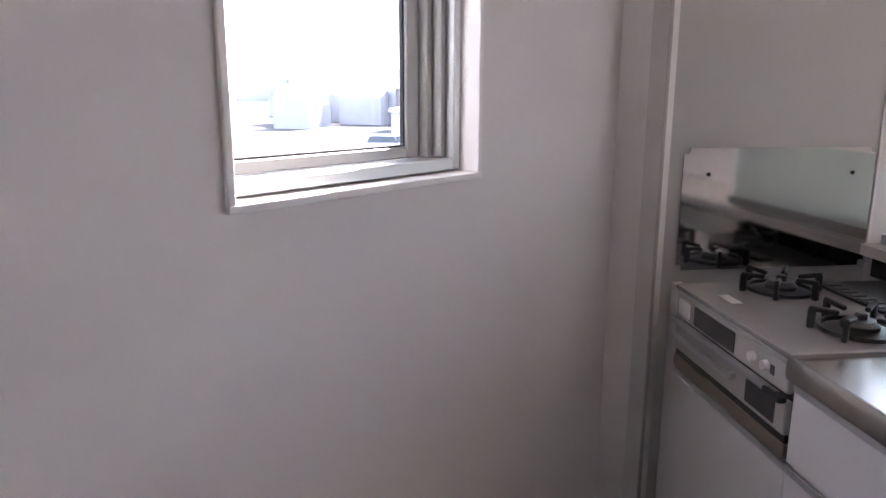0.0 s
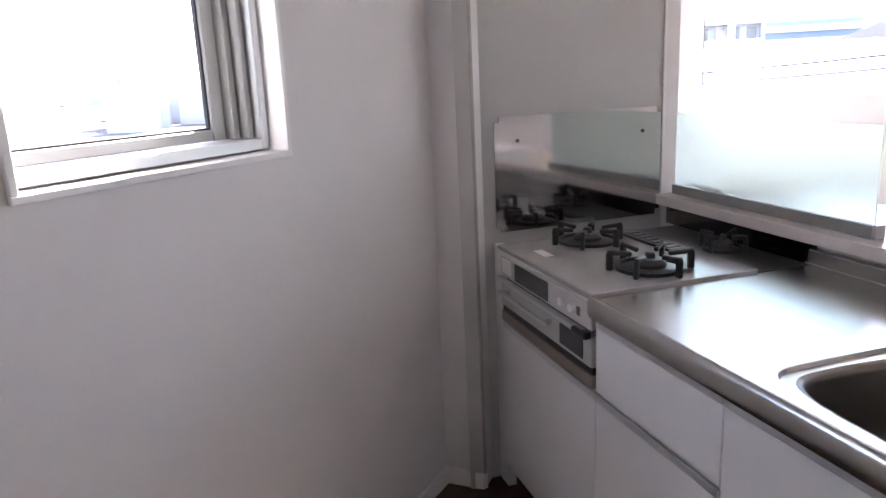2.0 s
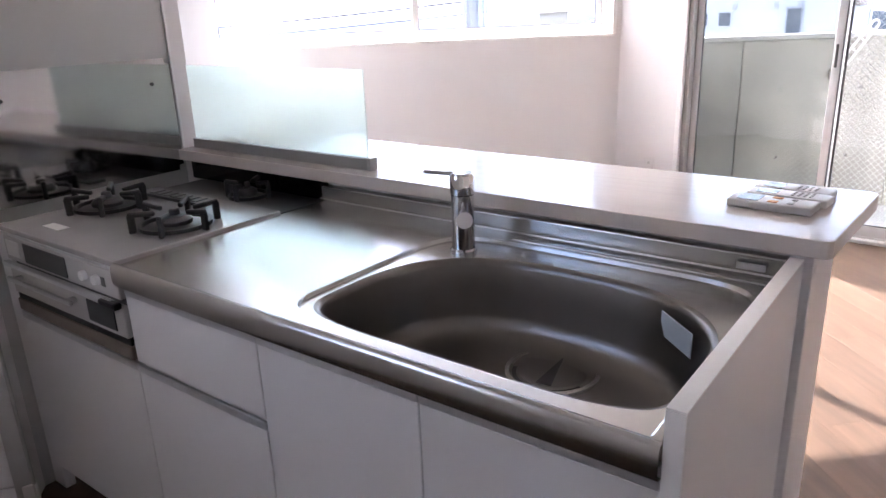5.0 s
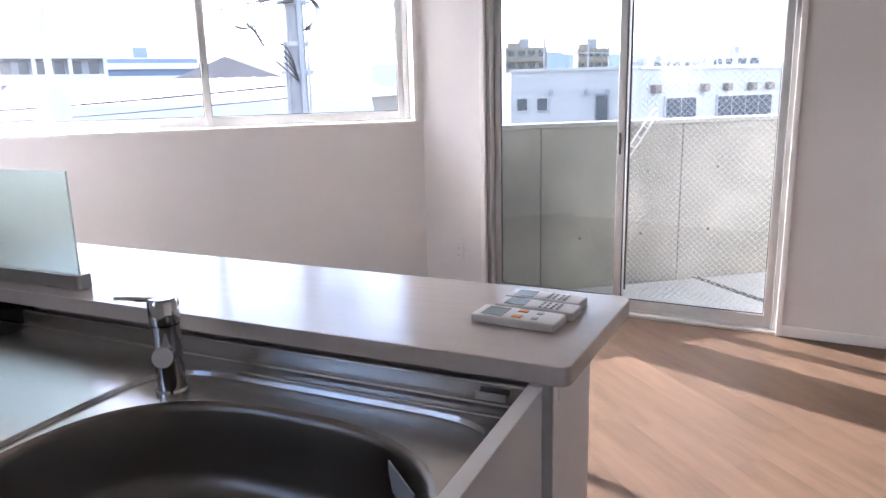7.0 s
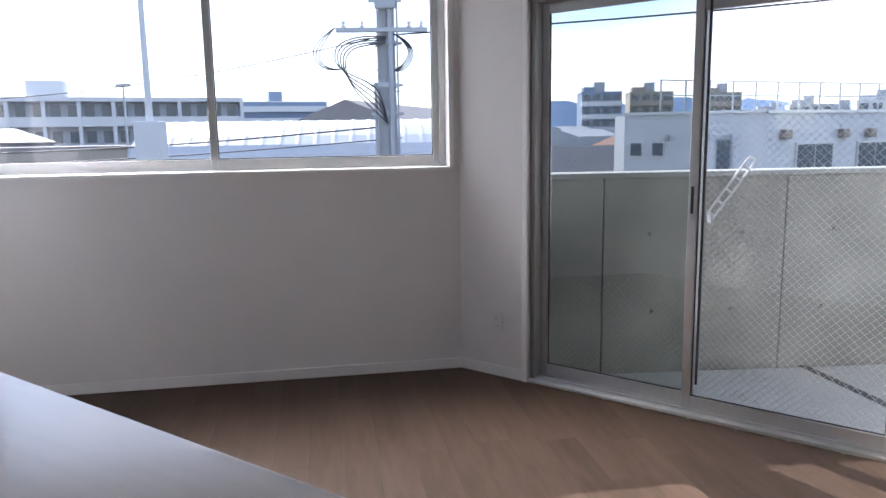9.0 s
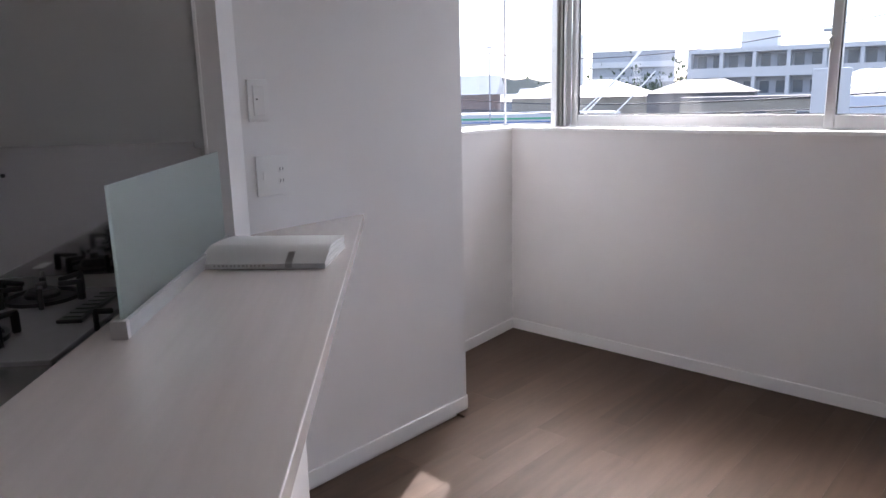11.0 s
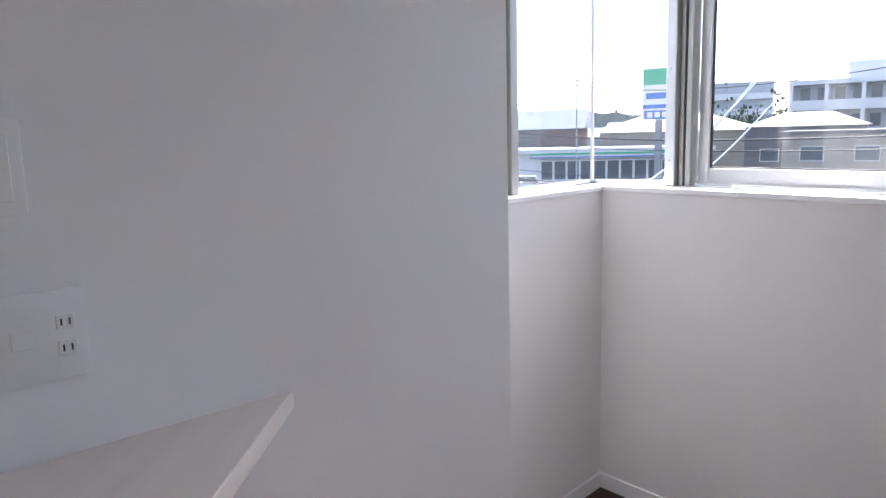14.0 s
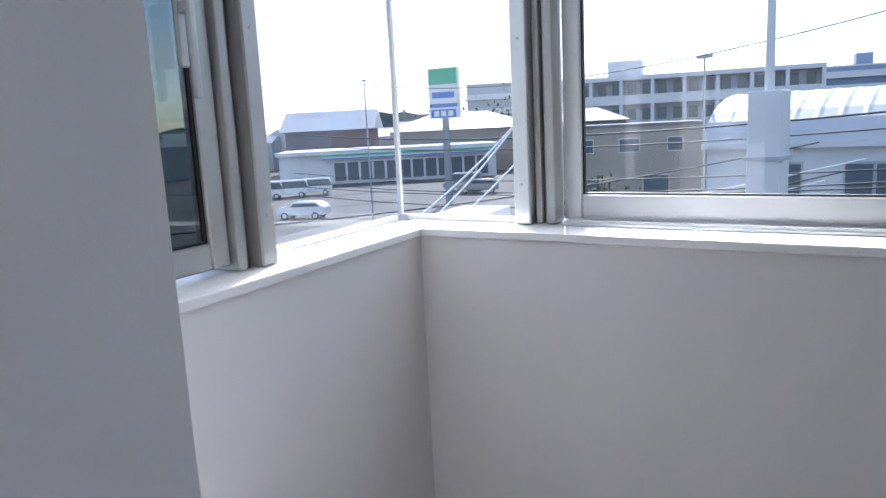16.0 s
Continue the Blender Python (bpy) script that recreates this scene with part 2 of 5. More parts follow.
outline = [SC, CB, PIL, PIL2, RW, BK, LE, KC, COL, Vector((0.0, -0.040)), Vector((0.0, 0.735)), PC2, EDGE, RET]
ob = part("ceiling", prism([tuple(p + (p - Vector((1.2, 1.2))).normalized() * 0.12) for p in outline], H, H + 0.12), CEIL)
tagged(ob, "white papered ceiling", "ceiling", kind="structure")
floor = part("floor", prism([tuple(p + (p - Vector((1.2, 1.2))).normalized() * 0.10) for p in outline], -0.12, -0.012), GAPM)
tagged(floor, "brown oak plank floor laid towards the window", "floor", kind="structure")
for a, c in ((SC, CB), (CB, CB + DD * 0.425), (CB + DD * 2.282, PIL), (PIL, PIL2), (PIL2, RW), (RW, BK), (BK, LE), (LE, KC), (KC, COL), (COL, Vector((0.0, -0.040))), (PC2, EDGE), (EDGE, RET), (RET, SC)):
    baseboard(a, c)

# ---- windows and door ----


def pane(x0, x1, z0, z1, y, parent, t=0.004):
    ob = part("pane", box(x0, x1, y - t / 2, y + t / 2, z0, z1), GLASS, parent)
    ob.visible_shadow = False
    return ob


def sash(x0, x1, z0, z1, y, parent, w=0.04, bottom=0.05, top=0.045, depth=0.028, material=ALU, name="sash"):
    """A sliding sash: stiles and rails in one frame, a gasket line and its pane."""
    b = box(x0, x0 + w, y - depth / 2, y + depth / 2, z0, z1, 0.003, 1)
    box(x1 - w, x1, y - depth / 2, y + depth / 2, z0, z1, 0.003, 1, b)
    box(x0 + w, x1 - w, y - depth / 2 + 0.001, y + depth / 2 - 0.001, z0, z0 + bottom, 0.003, 1, b)
    box(x0 + w, x1 - w, y - depth / 2 + 0.001, y + depth / 2 - 0.001, z1 - top, z1, 0.003, 1, b)
    s = part(name, b, material, parent)
    p = pane(x0 + w - 0.004, x1 - w + 0.004, z0 + bottom - 0.004, z1 - top + 0.004, y, s)
    g = box(x0 + w, x0 + w + 0.004, y - 0.006, y + 0.006, z0 + bottom, z1 - top)
    box(x1 - w - 0.004, x1 - w, y - 0.006, y + 0.006, z0 + bottom, z1 - top, bm=g)
    box(x0 + w, x1 - w, y - 0.006, y + 0.006, z0 + bottom, z0 + bottom + 0.004, bm=g)
    part("gasket", g, RUBBER, s)
    return s


# wide window beside the corner: a fixed light, then two sliding sashes
win = thing("window_1", "wide aluminium sliding window with a white sill", "window", m=axis_frame(SC, U), kind="structure")
b = box(-0.10, 2.957, -0.010, 0.205, SILL - 0.018, SILL, 0.003, 2)
part("window_sill", b, TRIM, win, "white sill board")
b = box(2.942, 2.972, -0.012, 0.20, SILL, HEAD, 0.003, 1)
box(0.24, 2.972, -0.012, 0.20, HEAD - 0.02, HEAD + 0.02, 0.003, 1, b)
part("casing", b, TRIM, win)
b = box(0.315, 2.940, 0.095, 0.185, SILL, SILL + 0.005, 0.002, 1)
box(0.315, 2.940, 0.108, 0.113, SILL + 0.005, SILL + 0.012, bm=b)
box(0.315, 2.940, 0.148, 0.152, SILL + 0.005, SILL + 0.012, bm=b)
box(0.315, 2.940, 0.095, 0.185, HEAD - 0.05, HEAD - 0.02, bm=b)
box(2.905, 2.940, 0.095, 0.185, SILL + 0.005, HEAD - 0.05, 0.002, 1, b)
part("track_frame", b, ALU, win)
part("mullion_post", box(0.200, 0.240, 0.095, 0.190, SILL + 0.001, HEAD - 0.02, 0.003, 1), ALU, win)
b = box(0.243, 0.260, 0.118, 0.160, SILL + 0.001, HEAD - 0.02, 0.002, 1)
box(0.262, 0.272, 0.128, 0.160, SILL + 0.001, HEAD - 0.02, 0.002, 1, b)
box(0.274, 0.296, 0.108, 0.160, SILL + 0.001, HEAD - 0.02, 0.003, 1, b)
part("jamb_channel", b, ALUD, win, "grooved grey jamb channel")
for z in (1.30, 1.62, 1.95, 2.25):
    part("screw", tube(0.0035, (0.220, 0.0955, z), (0.220, 0.0935, z), 10), ALUD, win)
sash(0.300, 1.652, SILL + 0.006, HEAD - 0.05, 0.164, win, 0.042, 0.058)
sash(1.610, 2.910, SILL + 0.006, HEAD - 0.05, 0.126, win, 0.042, 0.058)
b = box(1.613, 1.625, 0.096, 0.112, 1.545, 1.605, 0.003, 1)
tube(0.010, (1.619, 0.100, 1.585), (1.619, 0.086, 1.585), 12, bm=b)
box(1.614, 1.624, 0.084, 0.092, 1.545, 1.590, 0.002, 1, b)
part("crescent_lock", b, ALUD, win, "grey crescent latch")
pane(-0.145, 0.203, SILL + 0.012, HEAD - 0.03, 0.130, win, 0.006)
part("glazing_bead", box(-0.118, 0.200, 0.118, 0.142, SILL + 0.001, SILL + 0.012), TRIM, win)

# alcove window round the corner: fixed light and a casement
AL = (RET - SC).length
win = thing("window_2", "corner window with a glazed butt joint and a casement greyed for shade", "window", m=axis_frame(SC, SV), kind="structure")
b = box(0.012, AL, -0.175, 0.010, SILL - 0.018, SILL, 0.003, 2)
part("window_sill", b, TRIM, win, "white sill board")
pane(-0.135, 0.455, SILL + 0.012, HEAD - 0.03, -0.130, win, 0.006)
part("glazing_bead", box(-0.10, 0.450, -0.142, -0.118, SILL + 0.001, SILL + 0.012), TRIM, win)
part("silicone_joint", box(-0.146, -0.132, -0.139, -0.125, SILL + 0.012, HEAD - 0.03), TRIM, win, "white silicone glass joint")
# post, channel, casement and handle: darker aluminium stands in for backlit shade
part("mullion_post", box(0.450, 0.490, -0.160, -0.045, SILL + 0.001, HEAD - 0.02, 0.003, 1), ALUD, win)
b = box(0.493, 0.508, -0.160, -0.075, SILL + 0.001, HEAD - 0.02, 0.002, 1)
box(0.511, 0.532, -0.160, -0.062, SILL + 0.001, HEAD - 0.02, 0.002, 1, b)
part("jamb_channel", b, ALUD, win, "grooved grey jamb channel")
for z in (1.30, 1.62, 1.95, 2.25):
    part("screw", tube(0.0035, (0.470, -0.0455, z), (0.470, -0.0435, z), 10), ALUD, win)
cas = sash(0.536, 1.030, SILL + 0.012, HEAD - 0.04, -0.090, win, 0.042, 0.045, material=ALUD, name="casement")
SMOKE = glass_mat("smoked_glass", (0.12, 0.14, 0.14))
for o in cas.children:
    if o.name.startswith("pane"):
        o.data.materials[0] = SMOKE
part("inner_stile", box(0.680, 0.700, -0.130, -0.106, SILL + 0.06, 1.56, 0.003, 1), DARKP, win, "dark stay bar behind the glass")
b = box(0.588, 0.608, -0.076, -0.068, 1.55, 1.70, 0.003, 1)
box(0.591, 0.605, -0.068, -0.050, 1.63, 1.65, 0.003, 1, b)
box(0.591, 0.605, -0.054, -0.044, 1.50, 1.65, 0.004, 2, b)
part("handle", b, ALUD, win, "lever handle greyed for shade")

# kitchen window
win = thing("window_3", "small kitchen window in a white trim", "window", m=axis_frame(KC, LD), kind="structure")
b = box(0.680, 1.352, -0.16, 0.010, 1.247, 1.262, 0.002, 1)
box(0.680, 1.352, -0.16, 0.010, 2.085, 2.10, 0.002, 1, b)
box(0.680, 0.695, -0.16, 0.010, 1.262, 2.085, 0.002, 1, b)
box(1.337, 1.352, -0.16, 0.010, 1.262, 2.085, 0.002, 1, b)
part("casing", b, TRIM, win)
b = box(0.700, 0.722, -0.15, -0.040, 1.266, 2.083, 0.003, 1)
box(1.313, 1.335, -0.15, -0.040, 1.266, 2.083, 0.003, 1, b)
box(0.722, 1.313, -0.15, -0.040, 1.266, 1.292, 0.003, 1, b)
box(0.722, 1.313, -0.15, -0.040, 2.058, 2.083, 0.003, 1, b)
part("outer_frame", b, ALU, win)
b = box(0.726, 0.742, -0.15, -0.062, 1.294, 2.056, 0.002, 1)
box(0.746, 0.764, -0.15, -0.085, 1.294, 2.056, 0.002, 1, b)
part("jamb_channel", b, ALUD, win, "grooved grey jamb channel")
sash(0.768, 1.311, 1.294, 2.056, -0.120, win, 0.040, 0.026, material=ALUD)

# sliding balcony door
W0, W1, DT = 0.455, 2.252, 2.10
door = thing("door_1", "two-leaf aluminium sliding balcony door with wired glass, closed", "sliding door", m=axis_frame(CB, DD), kind="structure")
b = box(W0 - 0.03, W0, -0.014, 0.16, 0.0, DT + 0.03, 0.003, 1)
box(W1, W1 + 0.03, -0.014, 0.16, 0.0, DT + 0.03, 0.003, 1, b)
box(W0, W1, -0.014, 0.16, DT, DT + 0.03, 0.003, 1, b)
part("casing", b, TRIM, door)
b = box(W0, W0 + 0.03, 0.025, 0.155, 0.0, DT, 0.003, 1)
box(W1 - 0.028, W1, 0.025, 0.155, 0.0, DT, 0.003, 1, b)
box(W0 + 0.03, W1 - 0.028, 0.025, 0.155, DT - 0.04, DT, 0.003, 1, b)
part("door_frame", b, ALUD, door)
b = box(W0, W1, 0.004, 0.175, -0.03, 0.018, 0.003, 1)
box(W0, W1, 0.050, 0.054, 0.018, 0.030, bm=b)
box(W0, W1, 0.095, 0.099, 0.018, 0.030, bm=b)
part("threshold", b, ALU, door, "aluminium track threshold")
MID = 1.335
lf = sash(W0 + 0.03, MID + 0.02, 0.03, DT - 0.04, 0.110, door, 0.040, 0.065, 0.05, name="leaf")
rt = sash(MID - 0.03, W1 - 0.030, 0.03, DT - 0.04, 0.066, door, 0.044, 0.065, 0.13, name="leaf")
part("lock_plate", box(MID - 0.018, MID - 0.004, 0.046, 0.053, 1.00, 1.13, 0.002, 1), DARKP, rt, "dark recessed pull")
b = box(MID + 0.06, W1 - 0.22, 0.0495, 0.053, DT - 0.125, DT - 0.105)
box(W1 - 0.20, W1 - 0.10, 0.0495, 0.053, DT - 0.122, DT - 0.108, bm=b)
part("vent_slot", b, DARKP, rt, "dark ventilation slot")
part("gasket", box(MID + 0.0355, MID + 0.047, 0.050, 0.0600, 0.16, DT - 0.105), DARKP, rt, "black rubber glazing gasket")
# wires in the glass: a diamond net in each leaf


def wire_net(x0, x1, z0, z1, y, parent, step=0.026, r=0.0005, material=ALUD):
    b = bmesh.new()
    h = z1 - z0
    for sgn in (1, -1):
        k = -h
        while k < (x1 - x0):
            a0, a1 = max(0, k), min(x1 - x0, k + h)
            if a1 - a0 > 0.02:
                za, zb = (a0 - k), (a1 - k)
                if sgn < 0:
                    za, zb = h - za, h - zb
                p, q = Vector((x0 + a0, y, z0 + za)), Vector((x0 + a1, y, z0 + zb))
                s = Vector((q - p).cross(Vector((0, 1, 0)))).normalized() * r
                o = Vector((0, r, 0))
                v = [b.verts.new(c) for c in (p - s, p + o, p + s, q + s, q + o, q - s)]
                b.faces.new((v[0], v[1], v[4], v[5]))
                b.faces.new((v[1], v[2], v[3], v[4]))
            k += step * 1.414
    ob = part("wire_mesh", b, material, parent, "fine diamond wire in the glass")
    tagged(ob, kind="stuff")


SCREENM = glass_mat("insect_screen_mesh", (0.66, 0.68, 0.67), 0.0, 1.01)
scn = part("insect_screen", box(W0 + 0.06, MID - 0.01, 0.140, 0.1415, 0.06, DT - 0.06), SCREENM, door, "fine grey insect screen")
scn.visible_shadow = False
part("screen_stile", box(MID - 0.035, MID - 0.010, 0.134, 0.148, 0.04, DT - 0.05, 0.002, 1), ALUD, door)
# near-white wire for the right leaf: sunlight put into its colour
WIRESUN = mat("sunlit_wire", (0.78, 0.79, 0.78), 0.5, spread=0.05)
wire_net(W0 + 0.075, MID - 0.03, 0.10, DT - 0.09, 0.1145, lf)
wire_net(MID + 0.015, W1 - 0.075, 0.10, DT - 0.17, 0.0705, rt, 0.026, 0.0009, WIRESUN)

# curtain rail over the door
rail = thing("curtain_rail", "white double curtain rail over the balcony door", "curtain rail", m=axis_frame(CB, DD))
b = box(0.18, 2.40, -0.065, -0.040, 2.150, 2.168, 0.003, 1)
box(0.18, 2.40, -0.100, -0.080, 2.150, 2.168, 0.003, 1, b)
part("rail", b, WHITEP, rail)
for x in (0.30, 0.95, 1.62, 2.28):
    b = box(x - 0.012, x + 0.012, -0.105, 0.0, 2.168, 2.176, 0.001, 1)
    box(x - 0.015, x + 0.015, -0.008, 0.0, 2.150, 2.200, 0.001, 1, b)
    part("bracket", b, WHITEP, rail)
for x in (0.18, 2.40):
    part("end_cap", box(x - 0.008, x + 0.008, -0.104, -0.036, 2.146, 2.172, 0.003, 1), WHITEP, rail)

# pipe cover for an air conditioner, on the pillar and the side wall
duct = thing("pipe_cover", "white plastic air conditioner pipe cover along the wall", "pipe cover", m=axis_frame(CB, DD))
b = box(2.45, 2.62, -0.085, -0.002, 1.930, 2.030, 0.026, 4)
part("end_piece", b, WHITEP, duct, soft=True)
b = box(2.61, 2.812, -0.075, -0.002, 1.945, 2.020, 0.010, 2)
part("channel", b, WHITEP, duct)
duct2 = thing("pipe_cover", "white plastic air conditioner pipe cover with an elbow", "pipe cover", m=axis_frame(PIL2, LD))
part("channel", box(-0.02, 0.33, -0.075, -0.002, 1.950, 2.025, 0.010, 2), WHITEP, duct2)
b = box(0.31, 0.42, -0.082, -0.002, 1.942, 2.10, 0.016, 3)
part("elbow", b, WHITEP, duct2, soft=True)
part("riser", box(0.325, 0.405, -0.075, -0.002, 2.09, 2.49, 0.010, 2), WHITEP, duct2)
for x, z in ((0.10, 1.97), (0.27, 1.97), (0.34, 2.12)):
    part("screw", tube(0.005, (x, -0.076, z), (x, -0.073, z), 10), DARKP, duct2, "dark screw head")


def plate(name, m, w, h, label, category, gangs):
    """A wall plate with raised border; gangs: (kind, x, z)."""
    t = thing(name, label, category, m=m)
    part("cover", box(-w / 2, w / 2, -0.008, -0.0005, -h / 2, h / 2, 0.003, 2), WHITEP, t, soft=True)
    for kind, x, z in gangs:
        if kind == "rocker":
            part("rocker", box(x - 0.021, x + 0.021, -0.012, -0.007, z - 0.047, z + 0.047, 0.0015, 1), WHITEP, t)
            part("indicator", box(x - 0.012, x - 0.005, -0.0128, -0.0118, z + 0.002, z + 0.006), DARKP, t, "dark indicator mark")
        elif kind == "socket":
            part("socket", box(x - 0.012, x + 0.012, -0.0100, -0.0075, z - 0.011, z + 0.011, 0.001, 1), WHITEP, t)
            for dx in (-0.0055, 0.0055):
                part("slot", box(x + dx - 0.0013, x + dx + 0.0013, -0.0106, -0.0097, z - 0.005, z + 0.005), BLACK, t)
        else:
            part("blank", box(x - 0.014, x + 0.014, -0.0100, -0.0075, z - 0.013, z + 0.013, 0.001, 1), WHITEP, t)
    return t


SWD = (EDGE - PC2).normalized()
plate("light_switch", axis_frame(PC2 + SWD * 0.063, SWD, 1.390), 0.075, 0.130, "white rocker light switch on the wall", "switch", [("rocker", 0.0, 0.0)])
plate("power_socket", axis_frame(PC2 + SWD * 0.097, SWD, 1.151), 0.122, 0.130, "white double socket plate with a television outlet", "socket", [("socket", 0.032, 0.018), ("socket", 0.032, -0.020), ("blank", -0.024, 0.0)])
plate("power_socket", axis_frame(CB + DD * 0.255, DD, 0.322), 0.072, 0.122, "white power socket plate low beside the balcony door", "socket", [("socket", 0.0, 0.022), ("socket", 0.0, -0.022)])

# ---- kitchen run ----
F = 0.010
RISE = 0.018
cab_edges = [0.072, 0.678, 1.148, 1.553, 1.955]
RUN = Matrix.Translation((0, 0, RISE)) @ Matrix.Rotation(radians(-1.8), 4, "Z")
WTX0, WTX1, WB = 0.680, 1.958, 0.655


def front(x0, x1, z0, z1, parent, name):
    """A laminate front with a finger-grip rail along its top."""
    f = part(name, box(x0 + 0.0015, x1 - 0.0015, F + 0.004, F + 0.022, z0, z1 - 0.024, 0.0015, 1), LAMIN, parent)
    b = box(x0 + 0.0015, x1 - 0.0015, F + 0.002, F + 0.010, z1 - 0.024, z1 - 0.004, 0.003, 2)
    box(x0 + 0.0015, x1 - 0.0015, F + 0.010, F + 0.022, z1 - 0.024, z1 - 0.018, bm=b)
    part("grip_rail", b, ALU, f, "aluminium finger-grip rail")
    return f


def base_unit(x0, x1, top, fronts, label):
    c = thing("base_cabinet", label, "cabinet", "kitchen base cabinets", m=RUN @ pose((x0 + x1) / 2, 0.3, 0))
    off = Matrix.Translation((-(x0 + x1) / 2, -0.3, 0))
    obs = [part("body", box(x0 + 0.001, x1 - 0.001, F + 0.023, 0.64, 0.07, top), LAMIN, c)]
    obs.append(part("plinth", box(x0 + 0.001, x1 - 0.001, F + 0.06, F + 0.075, -RISE, 0.07), DARKP, c, "dark recessed plinth"))
    for n_, z0, z1 in fronts:
        obs.append(front(x0, x1, z0, z1, c, n_))
    for o in obs:
        o.matrix_basis = off
    return c


base_unit(cab_edges[0], cab_edges[1], 0.55, [("door", 0.07, 0.602)], "white laminate base cabinet below the gas stove")
base_unit(cab_edges[1], cab_edges[2], 0.79, [("door", 0.07, 0.602), ("drawer", 0.605, 0.80)], "white laminate base cabinet with a drawer over a door")
base_unit(cab_edges[2], cab_edges[3], 0.64, [("door", 0.07, 0.80)], "white laminate sink base cabinet door unit")
base_unit(cab_edges[3], cab_edges[4], 0.64, [("door", 0.07, 0.80)], "white laminate sink base cabinet door unit at the run's end")
ep = thing("end_panel", "white side panel closing the kitchen run", "panel", m=RUN)
part("board", box(1.961, 1.985, F - 0.010, 0.640, -RISE, 0.908, 0.001, 1), LAMIN, ep)
part("edge_band", box(1.960, 1.986, F - 0.012, 0.640, 0.9085, 0.9115), TRIM, ep)
part("edge_band", box(1.960, 1.986, F - 0.0135, F - 0.0105, -RISE, 0.908), TRIM, ep)
fl = part("filler_strip", box(0.003, 0.072, F + 0.008, 0.05, -RISE, 0.845, 0.001, 1), LAMIN)
tagged(fl, "white filler strip between wall and cabinet", "filler strip").matrix_basis = RUN

# stainless worktop with its pressed sink
HX0, HX1, HY0, HY1 = 1.220, 1.926, 0.066, 0.522


def loop(x0, x1, y0, y1, yc, ef, eb, n=96):
    """A closed outline: squarish in front of yc, rounder behind it."""
    pts = []
    cx, a = (x0 + x1) / 2, (x1 - x0) / 2
    for i in range(n):
        t = 2 * math.pi * i / n
        c, s = math.cos(t), math.sin(t)
        e, h = (eb, y1 - yc) if s > 0 else (ef, yc - y0)
        pts.append((cx + math.copysign(abs(c) ** (2 / e), c) * a, yc + math.copysign(abs(s) ** (2 / e), s) * h))
    return pts


def hole(grow=0.0):
    return loop(HX0 - grow, HX1 + grow, HY0 - grow, HY1 + grow, 0.225, 5.0, 2.6)


def recess(grow=0.0):
    return loop(1.192 - grow, 1.942 + grow, 0.046 - grow, 0.606 + grow, 0.225, 6.0, 7.0)


wt = thing("worktop", "brushed stainless worktop with a pressed sink and raised edges", "worktop", m=RUN)
b = bmesh.new()
inner = [b.verts.new((x, y, 0.852)) for x, y in recess(0.004)]
lip = [b.verts.new((x, y, 0.844)) for x, y in recess(0.0)]
shelf = [b.verts.new((x, y, 0.8435)) for x, y in hole(0.010)]
outer = []
for x, y in recess(0.004):
    dx, dy = x - (HX0 + HX1) / 2, y - (HY0 + HY1) / 2
    cx, cy = (HX0 + HX1) / 2, (HY0 + HY1) / 2
    k = 1e9
    for lim, c0, d in ((WTX0, cx, dx), (WTX1, cx, dx), (F, cy, dy), (WB, cy, dy)):
        if abs(d) > 1e-6 and (lim - c0) / d > 0:
            k = min(k, (lim - c0) / d)
    outer.append(b.verts.new((cx + dx * k, cy + dy * k, 0.852)))
n = len(inner)
for i in range(n):
    j = (i + 1) % n
    b.faces.new((outer[i], outer[j], inner[j], inner[i]))
    b.faces.new((inner[i], inner[j], lip[j], lip[i]))
    b.faces.new((lip[i], lip[j], shelf[j], shelf[i]))
for cxy in ((WTX0, F), (WTX1, F), (WTX1, WB), (WTX0, WB)):
    near = sorted(outer, key=lambda v: (v.co.x - cxy[0]) ** 2 + (v.co.y - cxy[1]) ** 2)[:2]
    b.faces.new((near[0], near[1], b.verts.new((*cxy, 0.852))))
part("deck", b, STEEL, wt)
b = bmesh.new()
prof = [(F + 0.001, 0.852), (F - 0.004, 0.858), (F - 0.010, 0.8595), (F - 0.017, 0.856), (F - 0.021, 0.848), (F - 0.021, 0.818), (F - 0.017, 0.806), (F - 0.004, 0.803)]
for (y0, z0), (y1, z1) in zip(prof, prof[1:]):
    vs = [b.verts.new(c) for c in ((WTX0, y0, z0), (WTX1, y0, z0), (WTX1, y1, z1), (WTX0, y1, z1))]
    b.faces.new(vs)
bmesh.ops.remove_doubles(b, verts=b.verts, dist=1e-5)
part("front_edge", b, STEEL, wt, "rolled steel front edge", soft=True)
b = box(WTX0, WTX1, WB, WB + 0.028, 0.80, 0.900, 0.004, 2)
box(WTX0, WTX1, WB - 0.012, WB + 0.001, 0.845, 0.868, 0.005, 2, b)
part("upstand", b, STEEL, wt, "stainless upstand")
part("side_edge", box(WTX1 - 0.018, WTX1 + 0.001, F - 0.01, WB, 0.83, 0.862, 0.004, 2), STEEL, wt)
b = bmesh.new()
rings = []
for g, z in ((0.010, 0.8435), (0.004, 0.842), (-0.001, 0.838), (-0.004, 0.828), (-0.012, 0.78), (-0.020, 0.72), (-0.027, 0.698), (-0.042, 0.684), (-0.09, 0.676), (-0.16, 0.670)):
    rings.append([b.verts.new((x, y, z)) for x, y in hole(g)])
for a, c in zip(rings, rings[1:]):
    for i in range(n):
        b.faces.new((a[i], a[(i + 1) % n], c[(i + 1) % n], c[i]))
b.faces.new(rings[-1])
# bowl wears the darkened steel in place of deeper shade
part("sink_bowl", b, SINKM, wt, "deep satin stainless sink bowl, shade put into its colour", soft=True)
